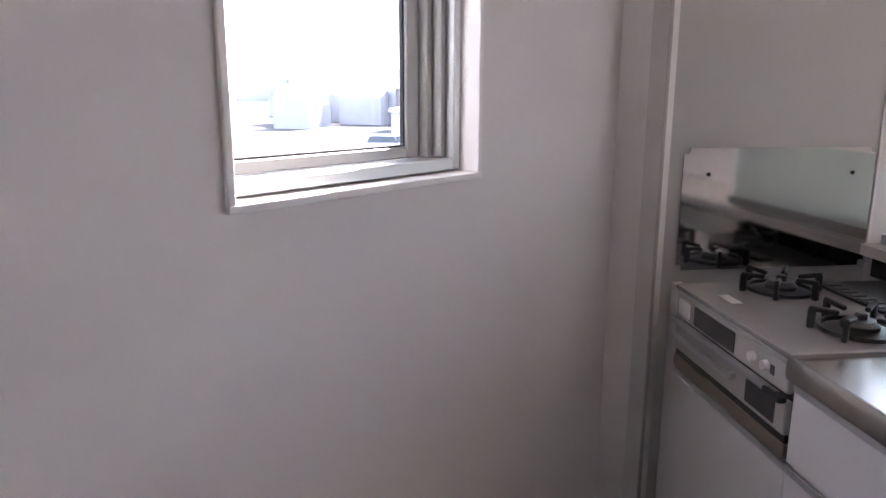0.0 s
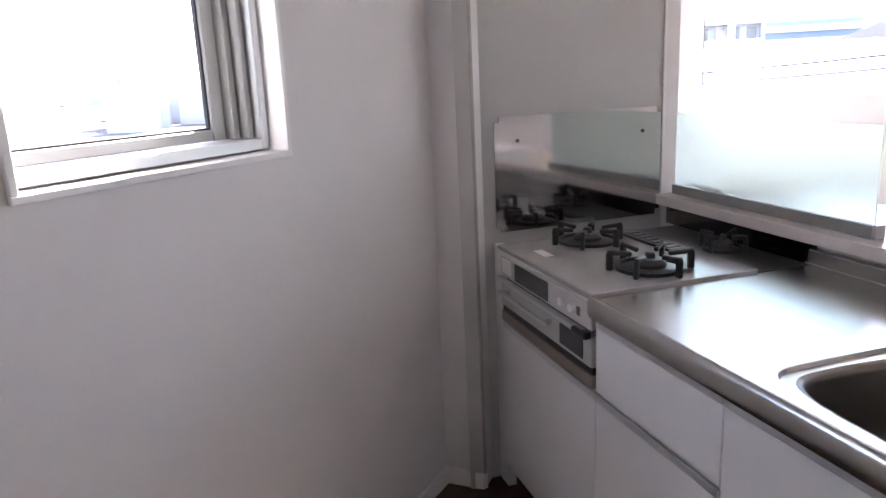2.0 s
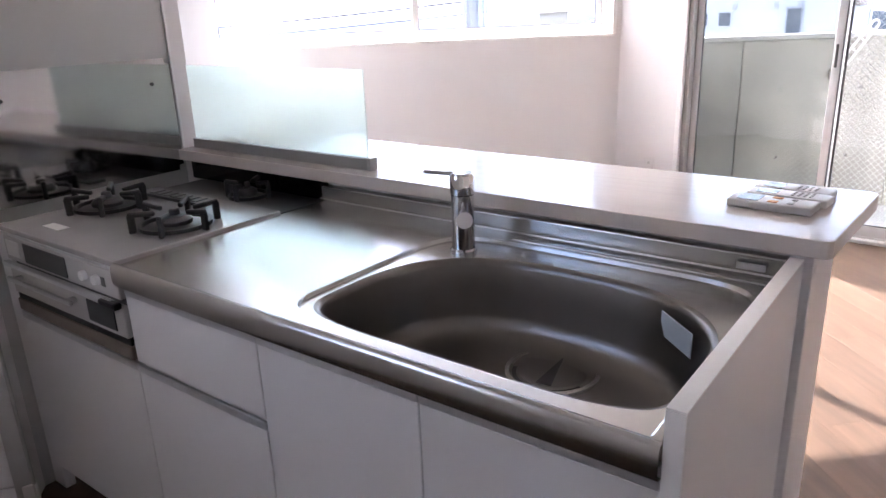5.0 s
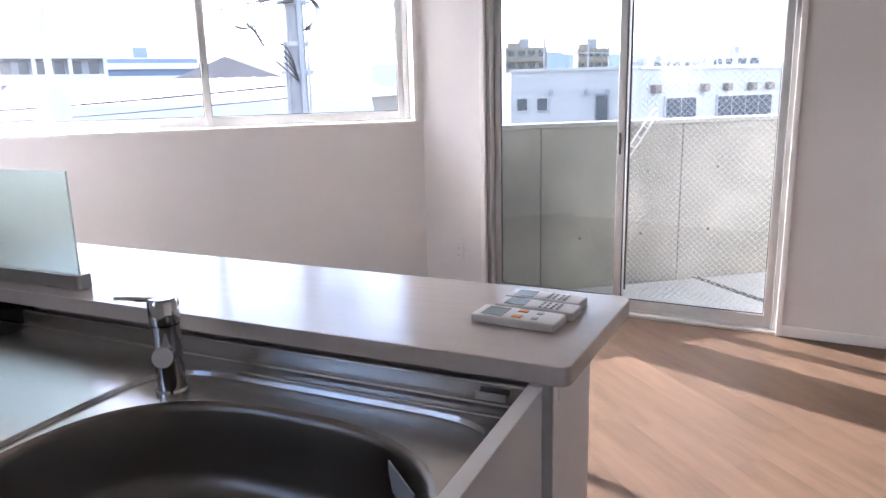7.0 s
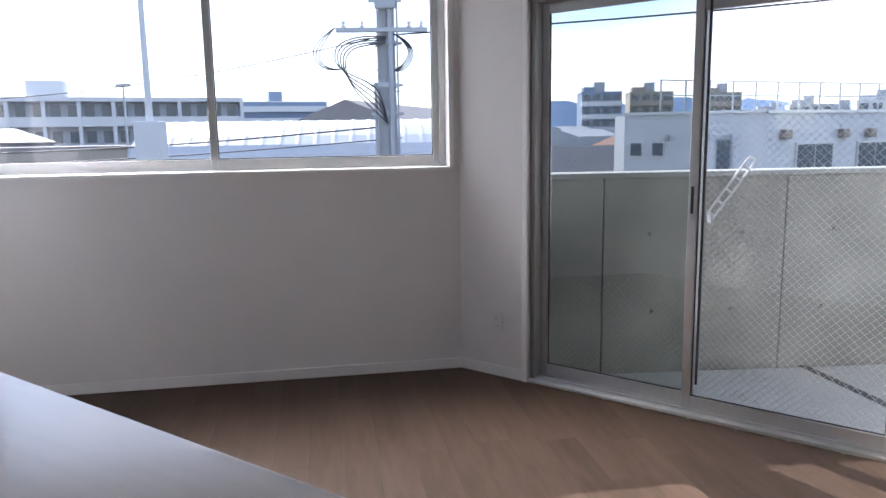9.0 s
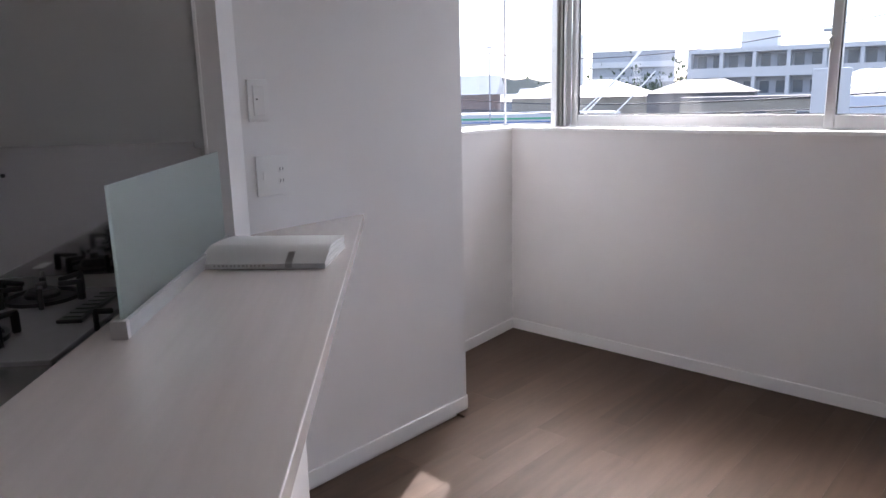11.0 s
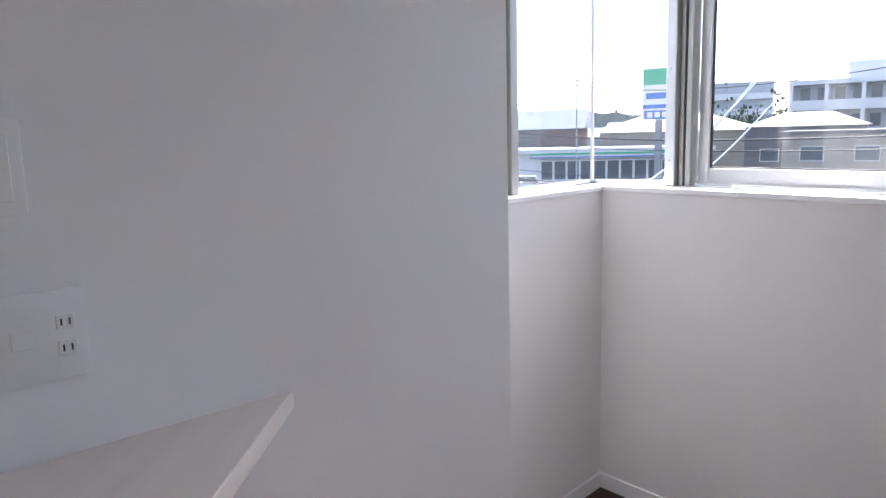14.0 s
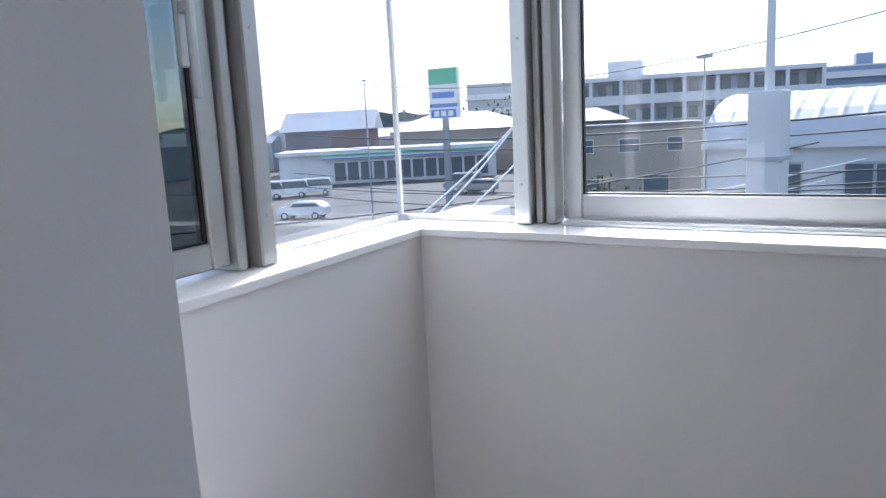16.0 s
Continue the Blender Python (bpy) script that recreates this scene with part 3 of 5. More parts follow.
b = revolve([(0.100, 0.671), (0.097, 0.676), (0.088, 0.677), (0.084, 0.670), (0.080, 0.668)], 40, (1.592, 0.395, 0))
part("drain_ring", b, STEEL, wt, soft=True)
part("drain_groove", revolve([(0.083, 0.6712), (0.074, 0.6715)], 40, (1.592, 0.395, 0)), RUBBER, wt, "dark rubber ring")
b = revolve([(0.074, 0.670), (0.070, 0.675), (0.03, 0.6765), (0.0005, 0.677)], 40, (1.592, 0.395, 0))
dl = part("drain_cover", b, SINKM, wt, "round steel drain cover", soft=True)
part("drain_slot", prism([(1.586, 0.460), (1.590, 0.330), (1.622, 0.334)], 0.6768, 0.6785), BLACK, dl)
stk = part("sticker", box(-0.0012, 0.0012, -0.055, 0.055, -0.024, 0.024), BLUEP, wt, "pale blue label in the sink")
stk.matrix_basis = pose(1.820, 0.445, 0.795, 0, 0, 48)
part("drip_bead", box(1.36, 1.93, 0.618, 0.628, 0.850, 0.857, 0.003, 2), STEEL, wt)
part("maker_plate", box(1.865, 1.920, WB - 0.0145, WB - 0.0118, 0.872, 0.886), GREYP, wt)

# faucet
fx, fy = 1.290, 0.518
fc = thing("faucet", "chrome single-lever kitchen mixer tap", "faucet", m=RUN @ pose(fx, fy, 0.844))
part("base_ring", revolve([(0.0, 0), (0.031, 0), (0.031, 0.006), (0.027, 0.010)], 28), CHROME, fc, soft=True)
part("column", revolve([(0.026, 0.008), (0.026, 0.135), (0.0, 0.135)], 32), CHROME, fc, soft=True)
b = tube(0.0185, (0.012, -0.015, 0.082), (0.045, -0.057, 0.094), 24)
part("spout", b, CHROME, fc, soft=True)
b = revolve([(0.0275, 0.138), (0.0285, 0.15), (0.0285, 0.180), (0.024, 0.187), (0.0, 0.188)], 32)
part("lever_cap", b, CHROME, fc, soft=True)
b = box(-0.100, 0.0, -0.010, 0.010, 0.178, 0.187, 0.003, 2)
lv = part("lever", b, CHROME, fc, soft=True)
lv.matrix_basis = Matrix.Rotation(radians(25), 4, "Z") @ Matrix.Rotation(radians(4), 4, "Y")

# gas stove
SX0, SX1 = 0.076, 0.676
st = thing("gas_stove", "built-in grey gas stove with three burners and a grill", "stove", m=RUN)
part("top_plate", box(SX0, SX1, F - 0.010, 0.500, 0.846, 0.862, 0.005, 3), STOVEM, st, "glossy pale grey enamel top")
part("top_rim", box(SX0 + 0.002, SX1 - 0.002, F - 0.006, F + 0.010, 0.834, 0.846, 0.003, 1), ALU, st)
part("rear_tray", box(SX0, SX1, 0.5005, WB + 0.015, 0.842, 0.853, 0.003, 1), BLACK, st, "black rear burner tray")
part("chassis", box(SX0 + 0.012, SX1 - 0.012, F + 0.014, 0.60, 0.60, 0.833), DARKP, st)
part("control_panel", box(SX0 + 0.008, SX1 - 0.008, F - 0.004, F + 0.013, 0.762, 0.833, 0.003, 1), GREYP, st)
part("display_window", box(0.200, 0.430, F - 0.0065, F - 0.0035, 0.770, 0.826, 0.002, 1), DARKP, st, "dark display window")
part("switch_block", box(0.100, 0.172, F - 0.007, F - 0.0035, 0.776, 0.822, 0.002, 1), WHITEP, st)
for kx in (0.520, 0.578):
    part("knob", revolve([(0.0, 0), (0.013, 0), (0.012, 0.012), (0.0, 0.013)], 20), WHITEP, st, soft=True).matrix_basis = pose(kx, F - 0.004, 0.798, 90, 0, 0)
part("knob_mark", box(0.596, 0.612, F - 0.0055, F - 0.0035, 0.785, 0.808), DARKP, st)
part("panel_ledge", box(SX0 + 0.008, SX1 - 0.03, F - 0.022, F - 0.004, 0.748, 0.760, 0.004, 2), ALU, st, "bright projecting ledge")
part("panel_corner", box(0.600, SX1 - 0.003, F - 0.026, F - 0.004, 0.742, 0.760, 0.006, 2), BLACK, st, "black corner grip")
part("grill_door", box(SX0 + 0.008, SX1 - 0.008, F - 0.004, F + 0.013, 0.662, 0.745, 0.003, 1), GREYP, st)
part("grill_window", box(0.500, 0.630, F - 0.0065, F - 0.0035, 0.674, 0.732, 0.002, 1), DARKP, st, "dark grill window")
b = box(0.120, 0.470, F - 0.034, F - 0.022, 0.712, 0.724, 0.005, 2)
box(0.140, 0.156, F - 0.028, F - 0.0045, 0.712, 0.724, bm=b)
box(0.434, 0.450, F - 0.028, F - 0.0045, 0.712, 0.724, bm=b)
part("grill_handle", b, ALU, st)
part("gap_strip", box(SX0 + 0.008, SX1 - 0.008, F + 0.002, F + 0.013, 0.642, 0.661), BLACK, st)
part("lower_strip", box(SX0 + 0.004, SX1 - 0.004, F - 0.002, F + 0.013, 0.606, 0.641, 0.002, 1), BROWN, st, "brownish metal strip")


def burner(x, y, r, z, arms=6, turn=0.4):
    bn = part("burner", revolve([(0.0, 0.0), (r * 0.72, 0.0), (r * 0.74, 0.004), (r * 0.62, 0.008), (r * 0.42, 0.010), (r * 0.42, 0.020), (r * 0.36, 0.027), (r * 0.33, 0.028), (r * 0.31, 0.031), (r * 0.14, 0.033), (r * 0.13, 0.046), (r * 0.10, 0.049), (0.0, 0.049)], 36), BURNM, st, "dark alloy burner head", soft=True)
    bn.matrix_basis = pose(x, y, z)
    g = revolve([(r * 0.80, 0.003), (r * 0.90, 0.003), (r * 0.90, 0.013), (r * 0.80, 0.013), (r * 0.80, 0.003)], 36)
    for i in range(arms):
        q = Matrix.Rotation(2 * math.pi * i / arms + turn, 4, "Z")
        for x0, x1, z0, z1, tilt in ((r * 0.46, r * 1.10, 0.040, 0.053, -0.10), (r * 0.94, r * 1.12, 0.0, 0.050, 0.0)):
            v = bmesh.ops.create_cube(g, size=1, matrix=q @ Matrix.LocRotScale(((x0 + x1) / 2, 0, (z0 + z1) / 2), Euler((0, tilt, 0)), (x1 - x0, 0.013, z1 - z0)))["verts"]
            bmesh.ops.bevel(g, geom=list({e for w in v for e in w.link_edges}), offset=0.003, segments=1, affect="EDGES")
    t = part("trivet", g, BLACK, st, "black enamel pan support")
    t.matrix_basis = pose(x, y, z)


burner(0.192, 0.262, 0.105, 0.862)
burner(0.548, 0.252, 0.105, 0.862, turn=0.15)
burner(0.440, 0.575, 0.068, 0.853, 4)
b = box(0.155, 0.430, 0.400, 0.462, 0.8625, 0.872, 0.004, 3)
vent = part("grill_vent", b, BLACK, st, "black grill vent cover", soft=True)
for i in range(7):
    part("vent_bar", box(0.172 + i * 0.036, 0.192 + i * 0.036, 0.410, 0.452, 0.8722, 0.8745), DARKP, vent)
part("label_strip", box(0.215, 0.300, 0.060, 0.092, 0.8622, 0.8630), WHITEP, st, "pale printed label")

# wall shield behind the stove
sp = thing("stove_shield", "polished steel shield screwed to the wall behind the stove", "wall shield")
b = box(0.004, 0.010, 0.026, 0.660, 0.900, 1.278)
bmesh.ops.bevel(b, geom=[e for e in b.edges if abs(e.verts[0].co.x - e.verts[1].co.x) > 0.004], offset=0.018, segments=5, affect="EDGES")
part("sheet", b, MIRROR, sp)
for y in (0.108, 0.585):
    part("screw", tube(0.006, (0.0095, y, 1.198), (0.0125, y, 1.198), 14), DARKP, sp)
tr = part("corner_trim", box(COL.x - 0.006, COL.x + 0.004, COL.y - 0.004, COL.y + 0.006, 0.06, H, 0.002, 1), ALUD)
tagged(tr, "thin grey corner trim beside the stove panel", "trim", kind="structure")
tr = part("panel_trim", box(0.001, 0.006, 0.670, 0.680, 0.94, H, 0.001, 1), TRIM)
tagged(tr, "white edge trim of the stove panel", "trim", kind="structure")

# ---- bar counter ----
LZ = 0.970
LR = LZ - RISE
bar = thing("bar_counter", "whitewashed wood bar counter behind the kitchen run", "counter", m=pose(0, 0, 0))
part("bar_top", prism([(0.006, 0.647), (2.028, 0.575), (2.042, 0.579), (2.050, 0.591), (2.084, 0.988), (2.078, 1.005), (2.062, 1.013), (-0.500, 1.114), (-0.155, 0.757), (0.006, 0.740)], LZ - 0.036, LZ, 0.003), LEDGEM, bar, "pale whitewashed wood top")
part("front_apron", box(0.690, 2.000, 0.690, 0.704, 0.868, LR - 0.037), LAMIN, bar).matrix_basis = RUN
part("bar_wall", box(0.006, 1.976, 0.726, 0.902, 0.0, LZ - 0.037), WALL, bar, "white papered half wall")
part("end_post", box(1.977, 2.020, 0.592, 0.905, 0.0, LZ - 0.037, 0.002, 1), LAMIN, bar)
part("stove_backplate", box(0.012, 0.676, 0.676, 0.689, 0.850, LR - 0.037), DSTEEL, bar, "dark reflective steel strip").matrix_basis = RUN

sg = thing("splash_screen", "frosted glass splash screen in an aluminium channel", "screen", m=RUN)
b = box(0.012, 0.828, 0.708, 0.714, LR + 0.012, 1.232, 0.001, 1)
gl = part("glass_sheet", b, FROST, sg, "greenish frosted glass")
b = box(0.012, 0.832, 0.696, 0.7075, LR + 0.001, LR + 0.034, 0.001, 1)
box(0.012, 0.832, 0.7145, 0.725, LR + 0.001, LR + 0.034, 0.001, 1, b)
box(0.012, 0.832, 0.7075, 0.7145, LR + 0.001, LR + 0.011, bm=b)
part("channel", b, ALUD, sg)
part("end_cap", box(0.832, 0.846, 0.695, 0.726, LR + 0.001, LR + 0.036, 0.001, 1), GREYP, sg)

# catalogue lying on the bar, its spine bowed up
bk = thing("catalogue", "thick white softcover catalogue lying on the bar counter", "book", m=pose(0.350, 0.862, LZ + 0.001, 0, 0, -9.5))
L2, W2, T2 = 0.325, 0.262, 0.046


def lift(k):
    """Height of the cover at the share k of the way from spine to fore edge."""
    return T2 * (0.30 + 0.70 * math.sin(math.pi / 2 * min(1, k / 0.34))) if k < 0.34 else T2 * (1 - 0.22 * ((k - 0.34) / 0.66) ** 2)


prof = [(-W2 * k / 24, lift(k / 24)) for k in range(25)]
b = bmesh.new()
shell = [(0.0, 0.0)] + prof + [(x, z - 0.0014) for x, z in reversed(prof)] + [(-0.0014, 0.0)]
rows = [[b.verts.new((x, y, z)) for x, z in shell] for y in (-L2 / 2, L2 / 2)]
for i in range(len(shell)):
    j = (i + 1) % len(shell)
    b.faces.new((rows[0][i], rows[0][j], rows[1][j], rows[1][i]))
part("cover", b, PAPER, bk, "white soft cover", soft=True)
for k in range(5):
    lo_k, hi_k = 0.04 + 0.185 * k, 0.04 + 0.185 * (k + 1) - 0.022
    b = bmesh.new()
    side = 0.002 + 0.0016 * (k % 3)
    ring = [(x - 0.002, 0.0018 + (z - 0.004) * lo_k) for x, z in prof] + [(x - 0.002, 0.0018 + (z - 0.004) * hi_k) for x, z in reversed(prof)]
    rows = [[b.verts.new((x, y, z)) for x, z in ring] for y in (-L2 / 2 + side, L2 / 2 - side)]
    for i in range(len(ring)):
        j = (i + 1) % len(ring)
        b.faces.new((rows[0][i], rows[0][j], rows[1][j], rows[1][i]))
    b.faces.new(rows[0]), b.faces.new(list(reversed(rows[1])))
    part("page_section", b, PAPER, bk)
part("back_cover", box(-W2, 0.0, -L2 / 2, L2 / 2, 0.0, 0.0015), PAPER, bk)


def on_spine(y0, y1, k0, k1, material, name, label):
    """A thin printed patch that follows the bowed cover."""
    b = bmesh.new()
    pts = [(0.0006, 0.003)] if k0 == 0 else []
    pts += [(-W2 * k + 0.0006, lift(k) + 0.0006) for k in [k0 + (k1 - k0) * i / 8 for i in range(9)]]
    rows = [[b.verts.new((x, y, z)) for x, z in pts] for y in (y0, y1)]
    for i in range(len(pts) - 1):
        b.faces.new((rows[0][i], rows[0][i + 1], rows[1][i + 1], rows[1][i]))
    bmesh.ops.solidify(b, geom=list(b.faces), thickness=0.0004)
    return part(name, b, material, bk, label)


on_spine(0.060, 0.078, 0.0, 0.16, GREYP, "grey_mark", "grey spine band")
b = bmesh.new()
for i in range(13):
    w = 0.004 + 0.004 * ((i * 7) % 5) / 5
    box(0.0002, 0.0009, -0.125 + i * 0.0105, -0.125 + i * 0.0105 + w, 0.006, 0.011, bm=b)
tagged(part("spine_marks", b, GREYP, bk, "small dark printed bars"), kind="stuff")


def remote(m, w, l, label, buttons):
    r = thing("remote_control", label, "remote control", "remotes on the bar", m=m)
    part("body", box(-w / 2, w / 2, -l / 2, l / 2, 0, 0.017, 0.004, 3), WHITEP, r, soft=True)
    part("screen", box(-w * 0.36, w * 0.36, l * 0.14, l * 0.40, 0.0168, 0.0178), LCD, r, "grey liquid crystal screen")
    for x, y, bw, bl, mt in buttons:
        part("button", box(x - bw / 2, x + bw / 2, y - bl / 2, y + bl / 2, 0.0168, 0.0190, 0.0008, 1), mt, r)
    return r


grid = [(x, -0.010 - 0.012 * j, 0.009, 0.006, GREYP) for x in (-0.014, 0.0, 0.014) for j in range(4)]
remote(pose(1.905, 0.770, LZ + 0.001, 0, 0, 84), 0.070, 0.170, "white air conditioner remote with orange buttons on the bar", [(-0.018, -0.005, 0.014, 0.020, ORANGE), (0.018, -0.005, 0.014, 0.020, ORANGE), (-0.016, -0.04, 0.012, 0.012, GREYP), (0.016, -0.04, 0.012, 0.012, GREYP)])
remote(pose(1.925, 0.842, LZ + 0.001, 0, 0, 84), 0.058, 0.165, "white remote control with a small screen on the bar", grid)
remote(pose(1.925, 0.906, LZ + 0.001, 0, 0, 84), 0.058, 0.160, "white remote control with a small screen on the bar", grid)

# ---- balcony ----
GZ = -5.8
ASPHALT = mat("asphalt", (0.075, 0.077, 0.080), 0.9, spread=0.25, scale=0.4, bump=0.3, bscale=30)
WHITEW = mat("white_wall", (0.62, 0.63, 0.64), 0.8, spread=0.06, scale=0.6)
GREYW = mat("grey_wall", (0.40, 0.42, 0.45), 0.8, spread=0.10, scale=0.5)
TANW = mat("tan_wall", (0.34, 0.31, 0.26), 0.8, spread=0.10, scale=0.5)
BLUEW = mat("blue_grey_wall", (0.22, 0.28, 0.38), 0.8, spread=0.10, scale=0.3)
DARKW = mat("dark_brown_wall", (0.17, 0.165, 0.17), 0.8, spread=0.15, scale=0.5)
ROOFM = mat("metal_roof", (0.50, 0.52, 0.55), 0.5, 0.2, spread=0.07, scale=1.0)
TILEM = mat("dark_roof_tile", (0.10, 0.11, 0.125), 0.7, spread=0.15, scale=2)
REDR = mat("red_roof_tile", (0.30, 0.17, 0.12), 0.7, spread=0.15, scale=2)
PANEW = mat("dark_window_pane", (0.10, 0.125, 0.15), 0.15, spread=0.1)
POLEM = mat("pole_concrete", (0.30, 0.31, 0.32), 0.8, spread=0.12, scale=3)
STEELG = mat("galvanised_steel", (0.42, 0.44, 0.46), 0.5, 0.4, spread=0.1)
WIREM = mat("cable_black", (0.03, 0.03, 0.035), 0.6, spread=0.1)
WIREW = mat("cable_sleeve_white", (0.70, 0.72, 0.74), 0.6, spread=0.05)
GREENS = mat("sign_green", (0.05, 0.42, 0.22), 0.4, spread=0.03)
BLUES = mat("sign_blue", (0.04, 0.16, 0.50), 0.4, spread=0.03)
LEAFM = mat("foliage", (0.045, 0.075, 0.035), 0.8, spread=0.45, scale=1.5)
HILLM = mat("wooded_hill", (0.05, 0.08, 0.07), 0.9, spread=0.3, scale=0.05)
# pale blue stands in for the haze of distance
MOUNT = mat("hazed_mountain", (0.24, 0.34, 0.50), 1.0, spread=0.05, scale=0.01)
CARW = mat("white_car_paint", (0.70, 0.71, 0.72), 0.2, spread=0.02)
CARG = mat("grey_car_paint", (0.22, 0.23, 0.25), 0.25, 0.3, spread=0.02)

PD = Vector((0.804, 0.595)).normalized()
P0 = Vector((1.53, 4.93)) - PD * 1.75
par = thing("balcony_parapet", "stained grey concrete balcony parapet with tie holes", "parapet", m=axis_frame(P0, PD))
for i, (a, c) in enumerate(((0.0, 1.03), (1.036, 2.16), (2.166, 3.1), (3.106, 4.6))):
    part("concrete_panel", box(a, c, 0.0, 0.15, -0.30, 1.115, 0.002, 1), CONC, par)
part("coping", box(0.0, 4.6, -0.012, 0.17, 1.117, 1.150, 0.004, 1), CONCF, par, "pale mortar coping")
for x in (0.55, 1.32, 1.86, 2.45, 3.4):
    for z in (0.30, 0.78):
        part("tie_hole", tube(0.013, (x + 0.03 * math.sin(9 * x + 5 * z), -0.002, z), (x + 0.03 * math.sin(9 * x + 5 * z), 0.02, z), 12), STAIN, par)
bal = part("balcony_floor", prism([tuple(CB + DD * -0.3 + Vector((0, 0.165))), tuple(CB + DD * 4.4 + Vector((0, 0.165))), (4.9, 7.3), tuple(P0 + PD * 0.0)], -0.30, -0.08), CONCF)
tagged(bal, "pale mortar balcony floor", "floor", kind="structure")
cr = part("drain_groove", prism([(1.98, 5.24), (2.02, 5.27), (2.50, 4.76), (2.80, 4.45), (2.76, 4.42), (2.45, 4.73)], -0.0795, -0.0765), STAIN)
tagged(cr, "dark stained drain groove on the balcony floor", "groove", kind="structure")
part("wall_balcony_end", box(4.55, 4.70, 3.6, 7.4, -0.3, 2.6), CONC)
tagged(bpy.data.objects["wall_balcony_end"], "grey concrete balcony end wall", "wall", kind="structure")
arm = thing("laundry_arm", "folding aluminium laundry pole arm on the parapet", "laundry arm", m=axis_frame(P0, PD))
AD = Vector((0.245, 0, 0.335)).normalized()
AN = Vector((-AD.z, 0, AD.x))
A0 = Vector((1.66, -0.05, 0.88))
b = bmesh.new()
for o_ in (-0.024, 0.024):
    tube(0.0075, A0 + AN * o_, A0 + AD * 0.40 + AN * o_, 8, bm=b)
for k in range(5):
    p_ = A0 + AD * (0.02 + 0.085 * k)
    tube(0.0065, p_ - AN * 0.024, p_ + AN * 0.024, 8, bm=b)
for k in range(6):
    a0, a1 = math.pi * k / 6, math.pi * (k + 1) / 6
    c_ = A0 + AD * 0.40
    tube(0.0075, c_ + AN * (0.024 * math.cos(a0)) + AD * (0.024 * math.sin(a0)), c_ + AN * (0.024 * math.cos(a1)) + AD * (0.024 * math.sin(a1)), 8, bm=b)
part("arm", b, WHITEP, arm)
part("base_plate", box(1.645, 1.675, -0.045, -0.001, 0.84, 0.90, 0.004, 1), ALU, arm)

# ---- outdoors ----
indoor = set(bpy.data.objects)
g = bmesh.new()
bmesh.ops.create_grid(g, x_segments=2, y_segments=2, size=3000)
gr = part("ground", g, ASPHALT)
gr.location = (0, 0, GZ)
tagged(gr, "grey asphalt ground and streets", "ground", kind="structure")


def house(name, label, m, w, d, h, wallm, roofm, roof="flat", rise=1.5, wins=(), floors=0, band=None, group="", over=0.3):
    """A building at m: front along x, depth to +y; wins: (x, z, w, h) on the front."""
    t = thing(name, label, "building", group, m=m)
    part("wall", box(-w / 2, w / 2, 0, d, 0, h), wallm, t)
    if roof == "flat":
        b = box(-w / 2 - 0.1, w / 2 + 0.1, -0.1, d + 0.1, h, h + 0.25)
    elif roof == "gable":
        b = bmesh.new()
        vs = [b.verts.new(c) for c in ((-w / 2 - over, -over, h), (w / 2 + over, -over, h), (w / 2 + over, d + over, h), (-w / 2 - over, d + over, h), (-w / 2 - over, d / 2, h + rise), (w / 2 + over, d / 2, h + rise))]
        for f in ((0, 1, 5, 4), (3, 4, 5, 2), (0, 4, 3), (1, 2, 5), (0, 3, 2, 1)):
            b.faces.new([vs[i] for i in f])
    else:
        b = bmesh.new()
        vs = [b.verts.new(c) for c in ((-w / 2 - over, -over, h), (w / 2 + over, -over, h), (w / 2 + over, d + over, h), (-w / 2 - over, d + over, h), (-w * 0.2, d / 2, h + rise), (w * 0.2, d / 2, h + rise))]
        for f in ((0, 1, 5, 4), (3, 4, 5, 2), (0, 4, 3), (1, 2, 5), (0, 3, 2, 1)):
            b.faces.new([vs[i] for i in f])
    part("roof", b, roofm, t)
    for x, z, ww, wh in wins:
        wdw = part("window", box(x - ww / 2, x + ww / 2, -0.06, 0.02, z - wh / 2, z + wh / 2), ALU, t)
        part("pane", box(x - ww / 2 + 0.06, x + ww / 2 - 0.06, -0.075, -0.055, z - wh / 2 + 0.06, z + wh / 2 - 0.06), PANEW, wdw)
    for k in range(floors):
        z = h - 2.9 * (k + 1)
        part("balcony", box(-w / 2, w / 2, -1.0, 0.0, z - 0.1, z + 1.0), band or wallm, t)
    return t


def facing(p, yaw):
    return Matrix.Translation((p[0], p[1], GZ)) @ Matrix.Rotation(radians(yaw), 4, "Z")


def toward(dx, dy, d, e=(0.9, 1.2)):
    """A place at the distance d in the direction dx, dy, and the yaw of a front that faces back."""
    n = math.hypot(dx, dy)
    return (e[0] + dx / n * d, e[1] + dy / n * d), math.degrees(math.atan2(dy, dx)) - 90


# white two-storey building behind the parapet
p, q = Vector((-6.5, 24.8)), Vector((-2.1, 25.4))
t = house("white_building", "white flat-roofed building with vent hoods and a roof fence", axis_frame(p, (q - p).normalized(), GZ), 0.01, 0.01, 7.9, WHITEW, WHITEW)
bpy.data.objects.remove(t.children[1]), bpy.data.objects.remove(t.children[0])
L1 = (q - p).length
part("wall", box(0, L1, 0, 9, 0, 7.70), WHITEW, t)
part("parapet_cap", box(-0.05, L1 + 0.05, -0.06, 9, 7.70, 7.80), ALU, t)
d2 = Vector((0.55, 0.835)).normalized()
for x in (0.42, 1.15):
    w_ = part("window", box(x - 0.22, x + 0.22, -0.06, 0.02, 6.30, 6.80), ALU, t)
    part("pane", box(x - 0.18, x + 0.18, -0.075, -0.055, 6.34, 6.76), PANEW, w_)
for x in (1.45, 2.7, 3.4):
    part("vent_hood", box(x - 0.07, x + 0.07, -0.2, -0.01, 6.85, 7.05, 0.02, 2), GREYW, t)
